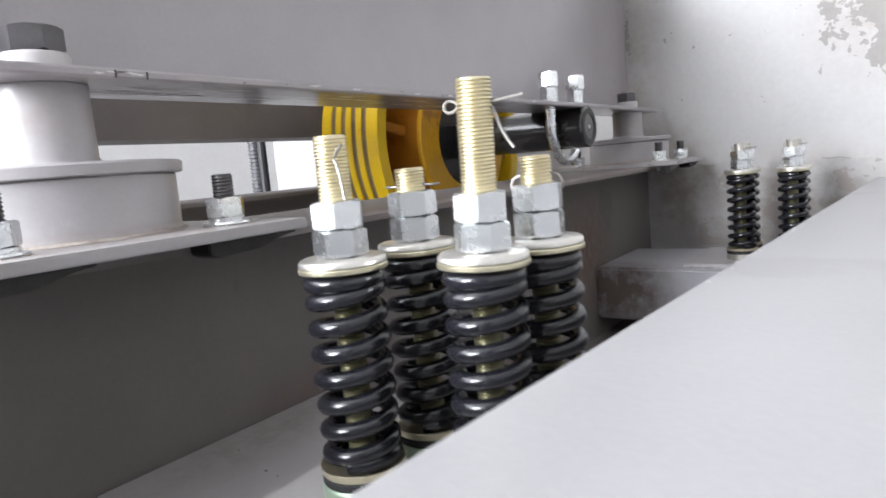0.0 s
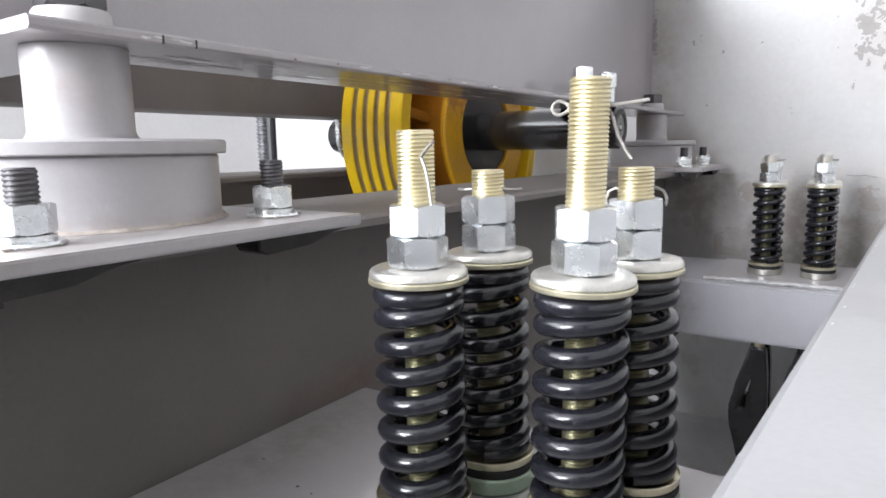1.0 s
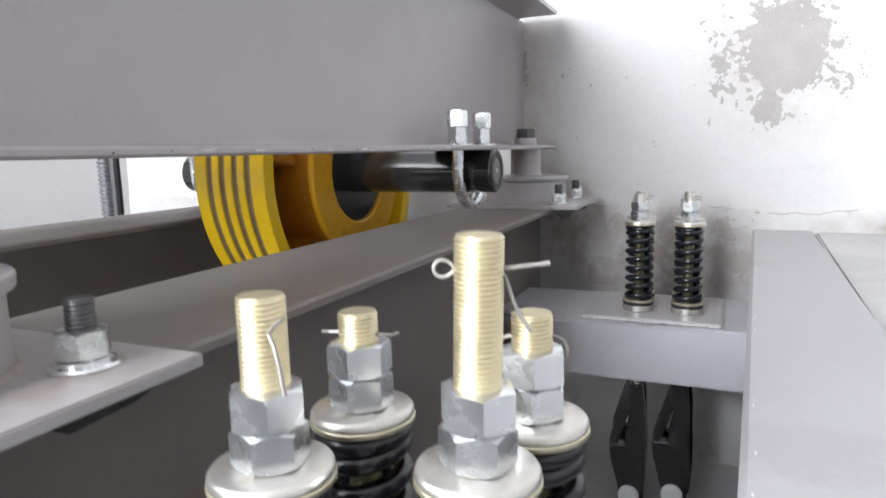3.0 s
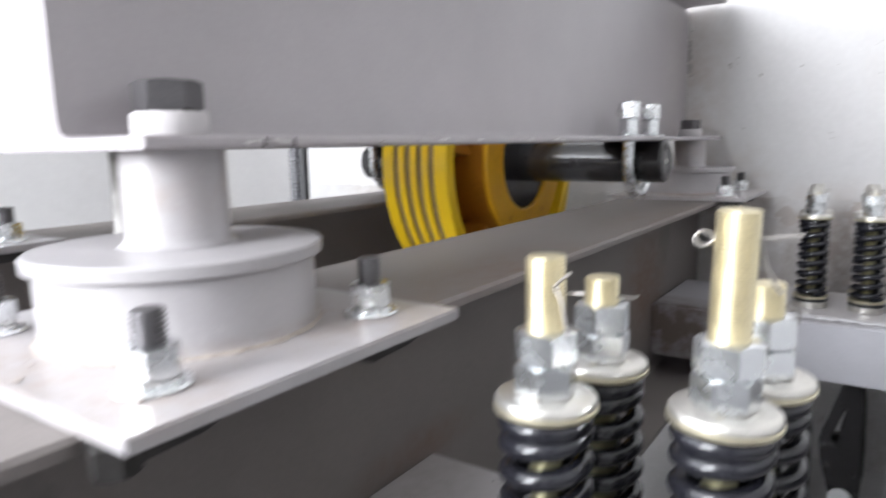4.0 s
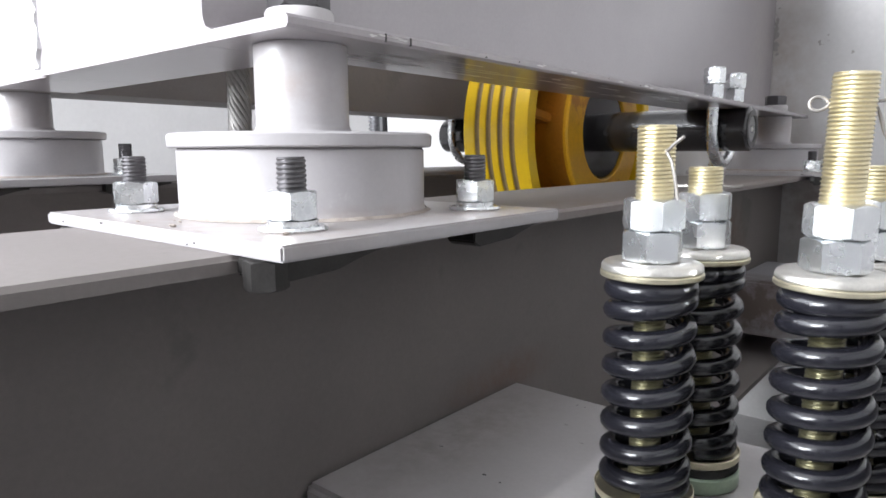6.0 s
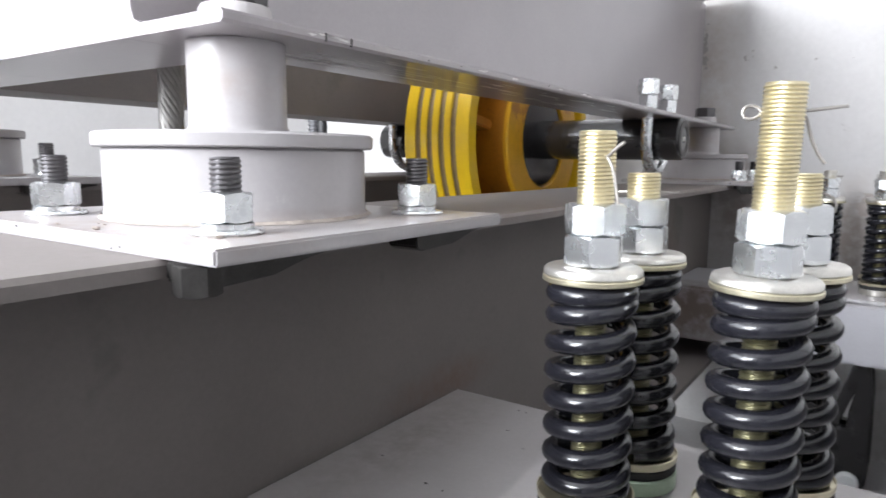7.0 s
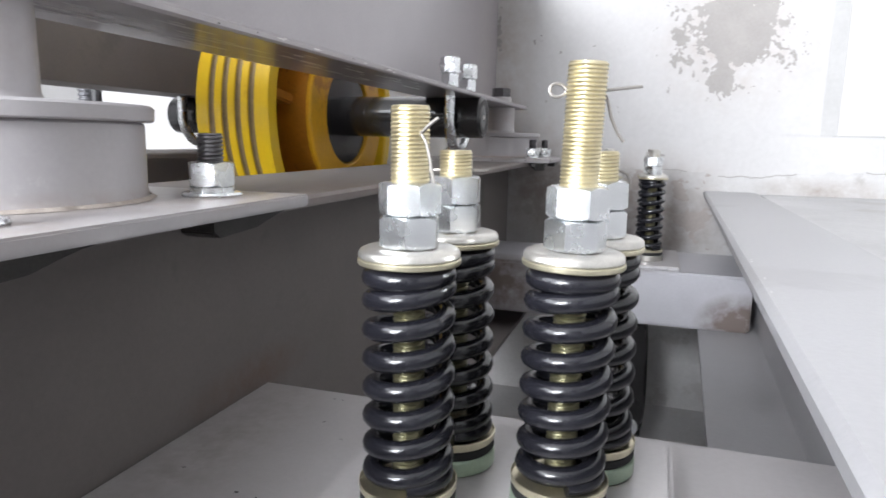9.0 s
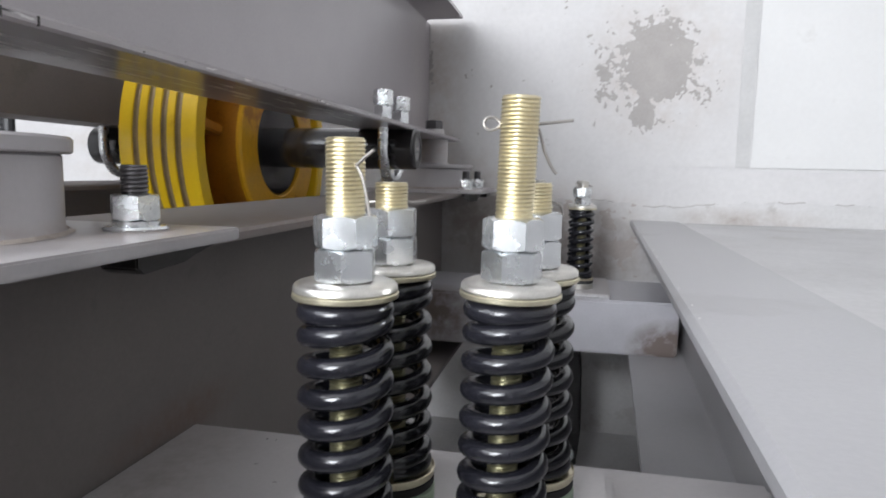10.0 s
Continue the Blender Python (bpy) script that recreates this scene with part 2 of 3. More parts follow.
BLACK_STEEL = material("black_steel", (0.05, 0.047, 0.045), 0.45, metal=0.6, vary=0.3, scale=60, fine=600, bump=0.15)
SHAFT_BLACK = material("oiled_black_shaft", (0.020, 0.019, 0.020), 0.2, vary=0.25, scale=30, fine=400, bump=0.02, coat=0.5)
YELLOW = material("yellow_enamel", (0.84, 0.55, 0.012), 0.36, vary=0.06, scale=18, fine=200, bump=0.15, coat=0.25, spots=(0.74, 0.43, 0.012), spot_scale=14, spot_at=0.64)
GROOVE = material("greased_groove", (0.30, 0.215, 0.115), 0.5, metal=0.2, vary=0.25, scale=40, fine=400, bump=0.2)
ROPE_STEEL = material("rope_steel", (0.27, 0.26, 0.25), 0.5, metal=0.7, vary=0.2, scale=90, fine=700, bump=0.2)
WIRE = material("pin_wire", (0.33, 0.31, 0.29), 0.5, metal=0.8, vary=0.1, scale=60, fine=500, bump=0.05)
WHITE_CAP = material("white_cap", (0.78, 0.80, 0.80), 0.5, vary=0.05, scale=40, fine=300, bump=0.05)
CABLE = material("black_cable", (0.03, 0.03, 0.032), 0.5, vary=0.2, scale=40, fine=300, bump=0.1)
CONDUIT = material("grey_conduit", (0.17, 0.17, 0.18), 0.45, metal=0.5, vary=0.15, scale=60, fine=400, bump=0.1)
WELD = material("weld_bead", (0.50, 0.49, 0.50), 0.3, metal=0.3, vary=0.2, scale=80, fine=500, bump=0.4, coat=0.4)


# brown-grey of the lower beams, darkened further to stand in for shade
PAINT_BROWN_SHADED = material("brown_grey_shaded_paint", (0.190, 0.170, 0.162), 0.62, vary=0.10, scale=8, fine=260, bump=0.2, coat=0.0, spots=(0.160, 0.146, 0.138), spot_scale=4, spot_at=0.60)
PAINT_SIDE = material("grey_paint_pale", (0.355, 0.35, 0.357), 0.45, vary=0.07, scale=7, fine=260, bump=0.2, coat=0.2, spots=(0.325, 0.317, 0.322), spot_scale=3, spot_at=0.60)
RUST = material("weld_burn", (0.20, 0.155, 0.13), 0.7, vary=0.4, scale=60, fine=400, bump=0.5, spots=(0.36, 0.34, 0.345), spot_scale=70, spot_at=0.55)


PLASTER_FAR = stained(material("plaster_damp", (0.59, 0.58, 0.578), 0.9, vary=0.07, scale=3.2, fine=90, bump=0.6, spots=(0.53, 0.515, 0.50), spot_scale=7, spot_at=0.66), (0.47, 0.42, 0.385),
                      [((0.04, 1.7, 0.66), (0.22, 0.3, 0.22), 0.55), ((-0.17, 1.7, 0.24), (0.30, 0.3, 0.17), 0.75), ((-0.50, 1.7, 0.6), (0.09, 0.3, 0.34), 0.6), ((-0.42, 1.7, 0.34), (0.14, 0.3, 0.16), 0.6), ((-1.15, 1.7, 0.39), (0.5, 0.3, 0.06), 0.8), ((-1.4, 1.7, 0.47), (0.3, 0.3, 0.05), 0.7)], 26)
PAINT_FAR = stained(material("grey_paint_scorched", (0.50, 0.495, 0.525), 0.4, vary=0.07, scale=12, fine=200, bump=0.2, coat=0.2), (0.13, 0.085, 0.06),
                    [((0.052, 1.34, 0.068), (0.085, 0.1, 0.062), 1.3), ((-0.44, 1.34, 0.11), (0.15, 0.1, 0.10), 1.1), ((-0.18, 1.345, 0.160), (0.16, 0.02, 0.010), 0.5)], 35, 0.6)
CONCRETE_BAND = stained(material("concrete_band", (0.56, 0.552, 0.547), 0.9, vary=0.10, scale=7, fine=120, bump=0.7, spots=(0.46, 0.445, 0.435), spot_scale=8, spot_at=0.6), (0.335, 0.285, 0.255),
                        [((-0.17, 1.71, 0.22), (0.30, 0.3, 0.17), 0.8), ((-0.40, 1.71, 0.30), (0.16, 0.3, 0.2), 0.7), ((0.26, 1.71, 0.30), (0.20, 0.3, 0.035), 0.55), ((-1.3, 1.71, 0.33), (0.5, 0.3, 0.10), 0.6)], 26)
SEAM_SHADE = material("groove_shade", (0.50, 0.495, 0.49), 0.9, vary=0.08, scale=9, fine=120, bump=0.5)
PALE_CHIP_SHEEN = material("bare_primer_and_sheen", (0.62, 0.60, 0.60), 0.55, vary=0.1, scale=60, fine=400, bump=0.2)
BOLT_STEEL = material("grey_bolt_steel", (0.105, 0.100, 0.104), 0.4, metal=0.7, vary=0.2, scale=60, fine=500, bump=0.1)
DUST = material("brown_dust", (0.36, 0.315, 0.28), 0.95, vary=0.25, scale=90, fine=500, bump=0.6)
GREASY_SHADED_YELLOW = material("greasy_shaded_yellow", (0.42, 0.165, 0.014), 0.45, vary=0.2, scale=14, fine=200, bump=0.2, coat=0.1, spots=(0.27, 0.10, 0.012), spot_scale=12, spot_at=0.56)
ROD_SHADED = material("rod_zinc_shaded", (0.25, 0.235, 0.145), 0.4, metal=0.8, vary=0.15, scale=60, fine=600, bump=0.1)
for m_, c_, b_ in ((PAINT_MOUNT, (0.31, 0.24, 0.19), [((0.03, 0, 0.3660), (0.12, 0.16, 0.010), 0.45), ((0.02, -0.03, 0.452), (0.06, 0.07, 0.03), 0.25), ((0.1, -0.09, 0.3645), (0.06, 0.06, 0.012), 0.5), ((0.0, -0.105, 0.3645), (0.17, 0.05, 0.006), 0.42), ((0.10, 0.06, 0.3645), (0.06, 0.10, 0.006), 0.42), ((0.0, 0.0, 0.3645), (0.13, 0.13, 0.010), 0.35)]),
                   (PAINT_BROWN_SHADED, (0.16, 0.095, 0.065), [((-0.48, 1.30, 0.20), (0.1, 0.16, 0.15), 0.7), ((-0.48, 0.56, 0.17), (0.1, 0.12, 0.03), 0.5), ((-0.4, 0.62, 0.36), (0.1, 0.22, 0.02), 0.35), ((-0.4, 1.15, 0.36), (0.1, 0.3, 0.02), 0.3)]),
                   (PAINT, (0.40, 0.37, 0.365), [((-0.52, 1.60, 0.6), (0.05, 0.10, 0.25), 0.6), ((-0.43, 0.5, 0.484), (0.06, 0.4, 0.03), 0.4)]),
                   (PAINT_BOX, (0.27, 0.235, 0.21), [((-0.20, 0.30, 0.16), (0.22, 0.03, 0.05), 0.4), ((-0.44, 0.45, 0.16), (0.06, 0.2, 0.05), 0.4)])):
    stained(m_, c_, b_, 60)
OCHRE = material("ochre_enamel", (0.70, 0.37, 0.012), 0.4, vary=0.15, scale=14, fine=200, bump=0.15, coat=0.2, spots=(0.50, 0.22, 0.012), spot_scale=11, spot_at=0.55)
GRIME = material("wall_grime", (0.43, 0.385, 0.36), 0.95, vary=0.12, scale=14, fine=150, bump=0.5)


# ---- the room ----
FAR, LEFT, RIGHT, BACK, TOP, FLOOR = 1.715, -1.86, 1.55, -2.1, 2.3, -0.26


def wall(name, lo, hi, label, mat=PLASTER):
    ob = part(name, box(lo, hi), mat, smooth=0)
    return tagged(ob, label, "wall", kind="structure")


T = 0.15
wall("wall_far", (LEFT - T, FAR, FLOOR - 0.6), (RIGHT + T, FAR + T, TOP), "off-white plastered wall with damp patches and a crack", PLASTER_FAR)
wall("wall_right", (RIGHT, BACK, FLOOR - 0.6), (RIGHT + T, FAR, TOP), "pale plastered side wall", PLASTER)
# the left wall has a window opening
WY0, WY1, WZ0, WZ1 = -1.7, -0.1, 1.0, 2.1
lw = box((LEFT - T, BACK, FLOOR - 0.6), (LEFT, WY0, TOP))
box((LEFT - T, WY1, FLOOR - 0.6), (LEFT, FAR, TOP), bm=lw)
box((LEFT - T, WY0, FLOOR - 0.6), (LEFT, WY1, WZ0), bm=lw)
box((LEFT - T, WY0, WZ1), (LEFT, WY1, TOP), bm=lw)
tagged(part("wall_left", lw, PLASTER, smooth=0), "off-white plastered wall with a window opening", "wall", kind="structure")
# the unseen wall behind the camera, dark to cut bounce, has a wide doorway
DX0, DX1, DZ0, DZ1 = -1.72, -0.45, 0.55, 1.95
# added out of view: dark blocks that keep light off the lower web
wall("wall_shade_side", (0.06, BACK, FLOOR), (0.16, -0.13, 0.85), "unseen dark block added beside the long beam to cut light", CONCRETE_DARK)
wall("wall_shade_low", (-0.379, -0.36, FLOOR), (-0.082, -0.30, 0.47), "unseen dark block added between the beams to cut light", CONCRETE_DARK)
bw = box((LEFT - T, BACK - T, FLOOR - 0.6), (DX0, BACK, TOP))
box((DX1, BACK - T, FLOOR - 0.6), (RIGHT + T, BACK, TOP), bm=bw)
box((DX0, BACK - T, FLOOR - 0.6), (DX1, BACK, DZ0), bm=bw)
box((DX0, BACK - T, DZ1), (DX1, BACK, TOP), bm=bw)
tagged(part("wall_back", bw, CONCRETE_DARK, smooth=0), "unseen back wall, dark to cut bounced light, with a wide high opening", "wall", kind="structure")
tagged(part("ceiling", box((LEFT - T, BACK - T, TOP), (RIGHT + T, FAR + T, TOP + T)), PLASTER_PALE, smooth=0), "plain white plastered ceiling", "ceiling", kind="structure")
tagged(part("floor", box((LEFT, BACK, FLOOR - 0.1), (RIGHT, FAR, FLOOR)), CONCRETE_PALE, smooth=0), "dusty grey concrete floor", "floor", kind="structure")
# the plaster steps out above the rough lower band, and a pale panel stands beside a groove
tagged(part("trim_plaster_step", box((LEFT, FAR - 0.0010, 0.424), (0.229, FAR, TOP), 0.003), PLASTER_FAR, smooth=0), "upper plaster coat standing proud of the wall", "wall", kind="structure")
tagged(part("trim_pale_panel", box((0.264, FAR - 0.0018, 0.424), (RIGHT, FAR, TOP), 0.004), PANEL_PALE, smooth=0), "pale smooth plaster panel beside a groove", "wall", kind="structure")

# flat strip; its grey paints the shading of the wall's groove
tagged(part("trim_groove_shade", box((0.231, FAR - 0.0007, 0.424), (0.262, FAR, TOP)), SEAM_SHADE, smooth=0), "flat grey strip painting the groove's shade between the plaster and the panel", "wall", kind="structure")


def ragged_top(x):
    """Height of the broken edge where the upper plaster ends."""
    knots = ((-2.2, 0.352), (-0.6, 0.346), (-0.1, 0.340), (-0.004, 0.336), (0.063, 0.324), (0.19, 0.335), (0.34, 0.345), (0.54, 0.341), (2.0, 0.341))
    for (p, u), (q, v) in zip(knots, knots[1:]):
        if p <= x <= q:
            return u + (v - u) * (x - p) / (q - p) + 0.0055 * noise.fractal(Vector((x * 38, 0.4, 8.0)), 0.7, 2.1, 5)
    return 0.341


edge_xs = [LEFT + 0.0055 * k for k in range(int((RIGHT - LEFT) / 0.0055))]
band = [(x, ragged_top(x)) for x in edge_xs] + [(RIGHT, 0.341), (RIGHT, FLOOR), (LEFT, FLOOR)]
tagged(part("trim_lower_band", prism(band, "y", FAR - 0.0038, FAR), CONCRETE_BAND, smooth=0), "rough stained concrete band under the plaster", "wall", kind="structure")
tagged(part("ledge", prism([(0.044, -0.1), (RIGHT, -0.1), (RIGHT, FAR - 0.0065), (0.115, FAR - 0.0065)], "z", FLOOR, 0.289, 0.004), CONCRETE_PALE, smooth=0), "rough pale concrete ledge beside the steel beam", "ledge", kind="structure")


# ---- steel beams ----
def i_section(cx, half, top, bottom, flange, web, fillet=0.012):
    """Outline of an I-beam across its length, with rounded roots."""
    pts = []
    hw = web / 2

    def root(x, z, sx, sz, rev):
        arc = []
        for k in range(5):
            a = PI / 2 * k / 4
            arc.append((x + sx * fillet * (1 - math.sin(a)), z - sz * fillet * (1 - math.cos(a)) * -1))
        return arc[::-1] if rev else arc

    r = flange * 0.3
    pts += [(cx - half, top - r), (cx - half + r, top), (cx + half - r, top), (cx + half, top - r), (cx + half, top - flange)]
    pts += [(cx + hw + fillet, top - flange), (cx + hw + fillet * 0.3, top - flange - fillet * 0.3), (cx + hw, top - flange - fillet)]
    pts += [(cx + hw, bottom + flange + fillet), (cx + hw + fillet * 0.3, bottom + flange + fillet * 0.3), (cx + hw + fillet, bottom + flange)]
    pts += [(cx + half, bottom + flange), (cx + half, bottom), (cx - half, bottom), (cx - half, bottom + flange)]
    pts += [(cx - hw - fillet, bottom + flange), (cx - hw - fillet * 0.3, bottom + flange + fillet * 0.3), (cx - hw, bottom + flange + fillet)]
    pts += [(cx - hw, top - flange - fillet), (cx - hw - fillet * 0.3, top - flange - fillet * 0.3), (cx - hw - fillet, top - flange), (cx - half, top - flange)]
    return pts


MX, MX2, LIFT = -0.4835, -1.026, 0.014  # the shaded line stands a little higher
for cx, up, words in ((MX, 0.0, "long grey-painted steel I-beam carrying a rubber mount"), (MX2, LIFT, "grey-painted steel I-beam in shade along the wall")):
    b = part("support_beam", prism(i_section(cx, 0.099, 0.3562 + up, 0.0, 0.009, 0.009), "y", -1.6, FAR - 0.001), PAINT_BROWN_SHADED)
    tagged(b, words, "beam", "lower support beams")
# the side beam is a channel that opens towards the springs; it runs a little askew
SB, ST, SU = -0.0715, 0.3227, 0.064
side = [(SB, ST - 0.004), (SB + 0.004, ST), (SB + 0.112, ST), (SB + 0.112, SU), (SB, SU), (SB, SU + 0.010), (SB + 0.094, SU + 0.011),
        (SB + 0.101, SU + 0.014), (SB + 0.104, SU + 0.021), (SB + 0.104, ST - 0.021), (SB + 0.101, ST - 0.014), (SB + 0.094, ST - 0.011), (SB, ST - 0.010)]
rb = part("side_beam", prism(side, "y", -1.6, FAR - 0.012), PAINT_SIDE)
rb.matrix_world = pose(0, 0, 0, -1.03, 0, -2.24)
rg = random.Random(12)
for k in range(12):
    y = 0.45 + 1.0 * rg.random()
    chip = [((SB + 0.0045 + rg.uniform(0.0012, 0.0035), y, ST), rg.uniform(0.001, 0.0035), rg.uniform(0.0004, 0.0007))]
    part("worn_edge", blots(chip, (0, 1, 0), (1, 0, 0), 3.0 + k, (0, 0, 0.0002)), PALE_CHIP_SHEEN, rb, "pale worn paint", smooth=0)
tagged(rb, "grey-painted steel channel beam with a broad pale top flange", "beam")


def cross_beam(y0, y1, z0, z1, x0, x1, label, mat):
    """A closed box beam welded across between the long beams."""
    t = thing("cross_beam", label, "beam", group="cross beams")
    part("box", box((x0, y0, z0), (x1, y1, z1), 0.005), mat, t)
    return t


near = cross_beam(0.293, 0.580, 0.070, 0.160, MX + 0.005, 0.034, "grey-painted steel cross beam under the near springs", PAINT_BOX)
rg = random.Random(17)
for k in range(9):
    speck = [((rg.uniform(-0.44, -0.32), rg.uniform(0.31, 0.56), 0.160), rg.uniform(0.0006, 0.0018), rg.uniform(0.0005, 0.0012))]
    part("paint_chip", blots(speck, (1, 0.3, 0), (-0.3, 1, 0), 6.0 + k, (0, 0, 0.0002)), BLACK_STEEL, near, "small dark chip", smooth=0)
far = cross_beam(1.34, 1.60, 0.050, 0.158, MX + 0.005, 0.071, "grey-painted steel cross beam with rusty weld burns", PAINT_FAR)

# ---- upper frame ----
ZF, ZU = 0.484, 0.775
FX, FX2 = -0.427, -1.082
Y0, Y1 = 0.256, 1.664


def channel(edge, web_x, sign):
    """Outline of a channel whose flanges point away from the sheave."""
    w, f, r = 0.009, 0.008, 0.01
    s = sign
    out = [(web_x, ZF - f), (edge - s * 0.002, ZF - f), (edge, ZF - f + 0.002), (edge, ZF - 0.002), (edge - s * 0.002, ZF)]
    out += [(web_x + s * (w + r), ZF), (web_x + s * (w + r * 0.3), ZF + r * 0.3), (web_x + s * w, ZF + r)]
    out += [(web_x + s * w, ZU - r), (web_x + s * (w + r * 0.3), ZU - r * 0.3), (web_x + s * (w + r), ZU)]
    out += [(edge, ZU), (edge, ZU + f), (web_x, ZU + f)]
    return out


LEAN = 0.0030  # the frame rises a little towards the mounts behind the springs
frame_top = thing("machine_frame", "grey-painted welded steel channel frame on rubber mounts", "frame", Matrix.Translation((0, Y1, ZF)) @ pose(0, 0, 0, -math.degrees(LEAN)) @ Matrix.Translation((0, -Y1, -ZF)))
WX, WX2 = -0.529, -0.98
part("channel", prism(channel(FX, WX, 1), "y", Y0, Y1), PAINT, frame_top)
# same grey paint as its twin; the darker brown-grey paints its shade
part("channel", prism(channel(FX2, WX2, -1), "y", Y0, Y1), PAINT_BROWN_SHADED, frame_top, "grey channel with its shade painted brown-grey")
# added pieces carry the web to the wall, so no light leaks past
part("web_end", box((WX, Y1 + 0.0005, ZF), (WX + 0.009, FAR - 0.0045, ZU)), PAINT, frame_top)
part("web_end", box((WX2 - 0.009, Y1 + 0.0005, ZF), (WX2, FAR - 0.0045, ZU)), PAINT, frame_top)
part("end_plate", box((-0.815, Y0, ZF - 0.008), (WX - 0.0003, Y0 + 0.010, ZU + 0.008)), PAINT, frame_top, smooth=0)
part("end_plate", box((WX2 + 0.0005, Y0 + 0.006, ZF - 0.008), (-0.8155, Y0 + 0.016, ZU + 0.008)), PAINT, frame_top, smooth=0)
part("end_flange", box((-0.815, Y0 + 0.0102, ZF - 0.008), (WX - 0.0005, Y0 + 0.095, ZF)), PAINT, frame_top, smooth=0)
part("end_flange", box((WX2 + 0.0005, Y0 + 0.0162, ZF - 0.008), (-0.8155, Y0 + 0.095, ZF)), PAINT, frame_top, smooth=0)
rnd = random.Random(8)
part("weld", tube([(-0.8165 + rnd.uniform(-0.0025, 0.0025), Y0 + 0.003 + rnd.uniform(-0.0018, 0.0018), ZF + 0.006 * k) for k in range(46)], 0.0085, 10), WELD, frame_top, "shiny uneven weld bead")
# scraped and chipped paint along the flange; the scrapes also paint its reflected sheen
rg = random.Random(21)
for k in range(46):
    scrape_sheen = [((rg.uniform(-0.50, FX - 0.008), 0.37 + 0.62 * rg.random() ** 1.3, ZF - 0.008), rg.uniform(0.008, 0.034), rg.uniform(0.0005, 0.0022))]
    part("scrape_sheen", blots(scrape_sheen, (0, 1, 0), (1, 0, 0), 1.0 + k, (0, 0, -0.0002)), PALE_CHIP_SHEEN, frame_top, "pale scrapes with the glossy reflection painted in", smooth=0)
for k in range(12):
    lip = [((FX, rg.uniform(Y0 + 0.03, 1.1), ZF - 0.0040 + rg.uniform(-0.0015, 0.0015)), rg.uniform(0.002, 0.009), rg.uniform(0.0004, 0.0009))]
    part("worn_edge", blots(lip, (0, 1, 0), (0, 0, 1), 4.0 + k, (0.0002, 0, 0)), PALE_CHIP_SHEEN, frame_top, "pale worn paint", smooth=0)
for k in range(8):
    chip = [((FX, rg.uniform(Y0 + 0.02, 1.0), ZF - rg.uniform(0.003, 0.005)), rg.uniform(0.0006, 0.0018), rg.uniform(0.0004, 0.001))]
    part("paint_chip", blots(chip, (0, 1, 0), (0, 0, 1), 9.0 + k, (0.0003, 0, 0)), BLACK_STEEL, frame_top, "small dark chip", smooth=0)
# small saw nicks along the flange's edge
for y in (0.337, 0.362):
    part("nick", box((FX - 0.0012, y, ZF - 0.0070), (FX + 0.0004, y + 0.0014, ZF - 0.0015)), BLACK_STEEL, frame_top, smooth=0)


# ---- rubber mounts ----
def mount(x, y, label, lift=0.0):
    t = thing("rubber_mount", label, "mount", pose(x, y, 0), "rubber mounts under the frame")
    zp, zc, zf = 0.3645 + lift, 0.3705 + lift, ZF + LEAN * (Y1 - y)
    part("base_plate", box((-0.139, -0.124, zp - 0.0082), (0.139, 0.124, zp), 0.0012), PAINT_MOUNT, t)
    part("body", lathe([(0, zp), (0.0885, zp), (0.0868, zp + 0.003), (0.0863, zp + 0.006), (0.0863, zc + 0.0375), (0.085, zc + 0.039), (0, zc + 0.039)], 64), PAINT_MOUNT, t)
    part("cap", lathe([(0, zc + 0.0392), (0.0905, zc + 0.0392), (0.0918, zc + 0.0402), (0.0922, zc + 0.047), (0.0908, zc + 0.0486), (0, zc + 0.0486)], 72), PAINT_MOUNT, t)
    part("pillar", lathe([(0, zc + 0.0488), (0.038, zc + 0.0488), (0.0345, zc + 0.0512), (0.0328, zc + 0.0550), (0.0326, zf - 0.0083), (0, zf - 0.0083)], 48), PAINT_MOUNT, t)
    for bx, by in ((0.0925, -0.082), (0.0925, 0.082), (-0.0895, -0.082), (-0.0895, 0.082)):
        b = part("bolt", threaded(0.0083, zp - 0.016, zp + 0.0398, 0.0026, 0.0012, 22), BOLT_STEEL, t, "dark threaded bolt")
        b.location = (bx, by, 0)
        part("washer", lathe([(0, zp + 0.0002), (0.0185, zp + 0.0002), (0.0190, zp + 0.0012), (0.0180, zp + 0.0026), (0, zp + 0.0026)], 36), ZINC, b)
        part("lock_washer", lathe([(0, zp + 0.0027), (0.0140, zp + 0.0027), (0.0140, zp + 0.0058), (0, zp + 0.0058)], 32), ZINC, b)
        part("nut", hexagon(0.0260, zp + 0.0060, zp + 0.0218, 0.008, turn=random.uniform(0, 1)), ZINC, b)
        s = 1 if bx > 0 else -1
        cl = part("clamp", prism([(-0.040, zp - 0.0092), (0.044, zp - 0.0092), (0.044, zp - 0.0115), (0.030, zp - 0.0130), (0.006, zp - 0.0195), (-0.034, zp - 0.0215), (-0.040, zp - 0.018)], "x", 0.006 * s, 0.030 * s, 0.001), BLACK_STEEL, b, "dark wedge clamp under the flange")
        if by < 0:
            part("head", hexagon(0.0195, zp - 0.0245, zp - 0.0095, 0.0, turn=0.3), BLACK_STEEL, cl, "grey square-set bolt head").location = (0.022 * s, -0.034, 0)
    rg = random.Random(int(1000 * abs(x + 3 * y)))
    for k in range(4):
        chip = [((rg.uniform(-0.13, 0.13), -0.124, zp - rg.uniform(0.002, 0.007)), rg.uniform(0.0008, 0.0022), rg.uniform(0.0004, 0.0009))]
        part("paint_chip", blots(chip, (1, 0, 0), (0, 0, 1), 2.0 + k, (0, -0.0002, 0)), BLACK_STEEL, t, smooth=0)
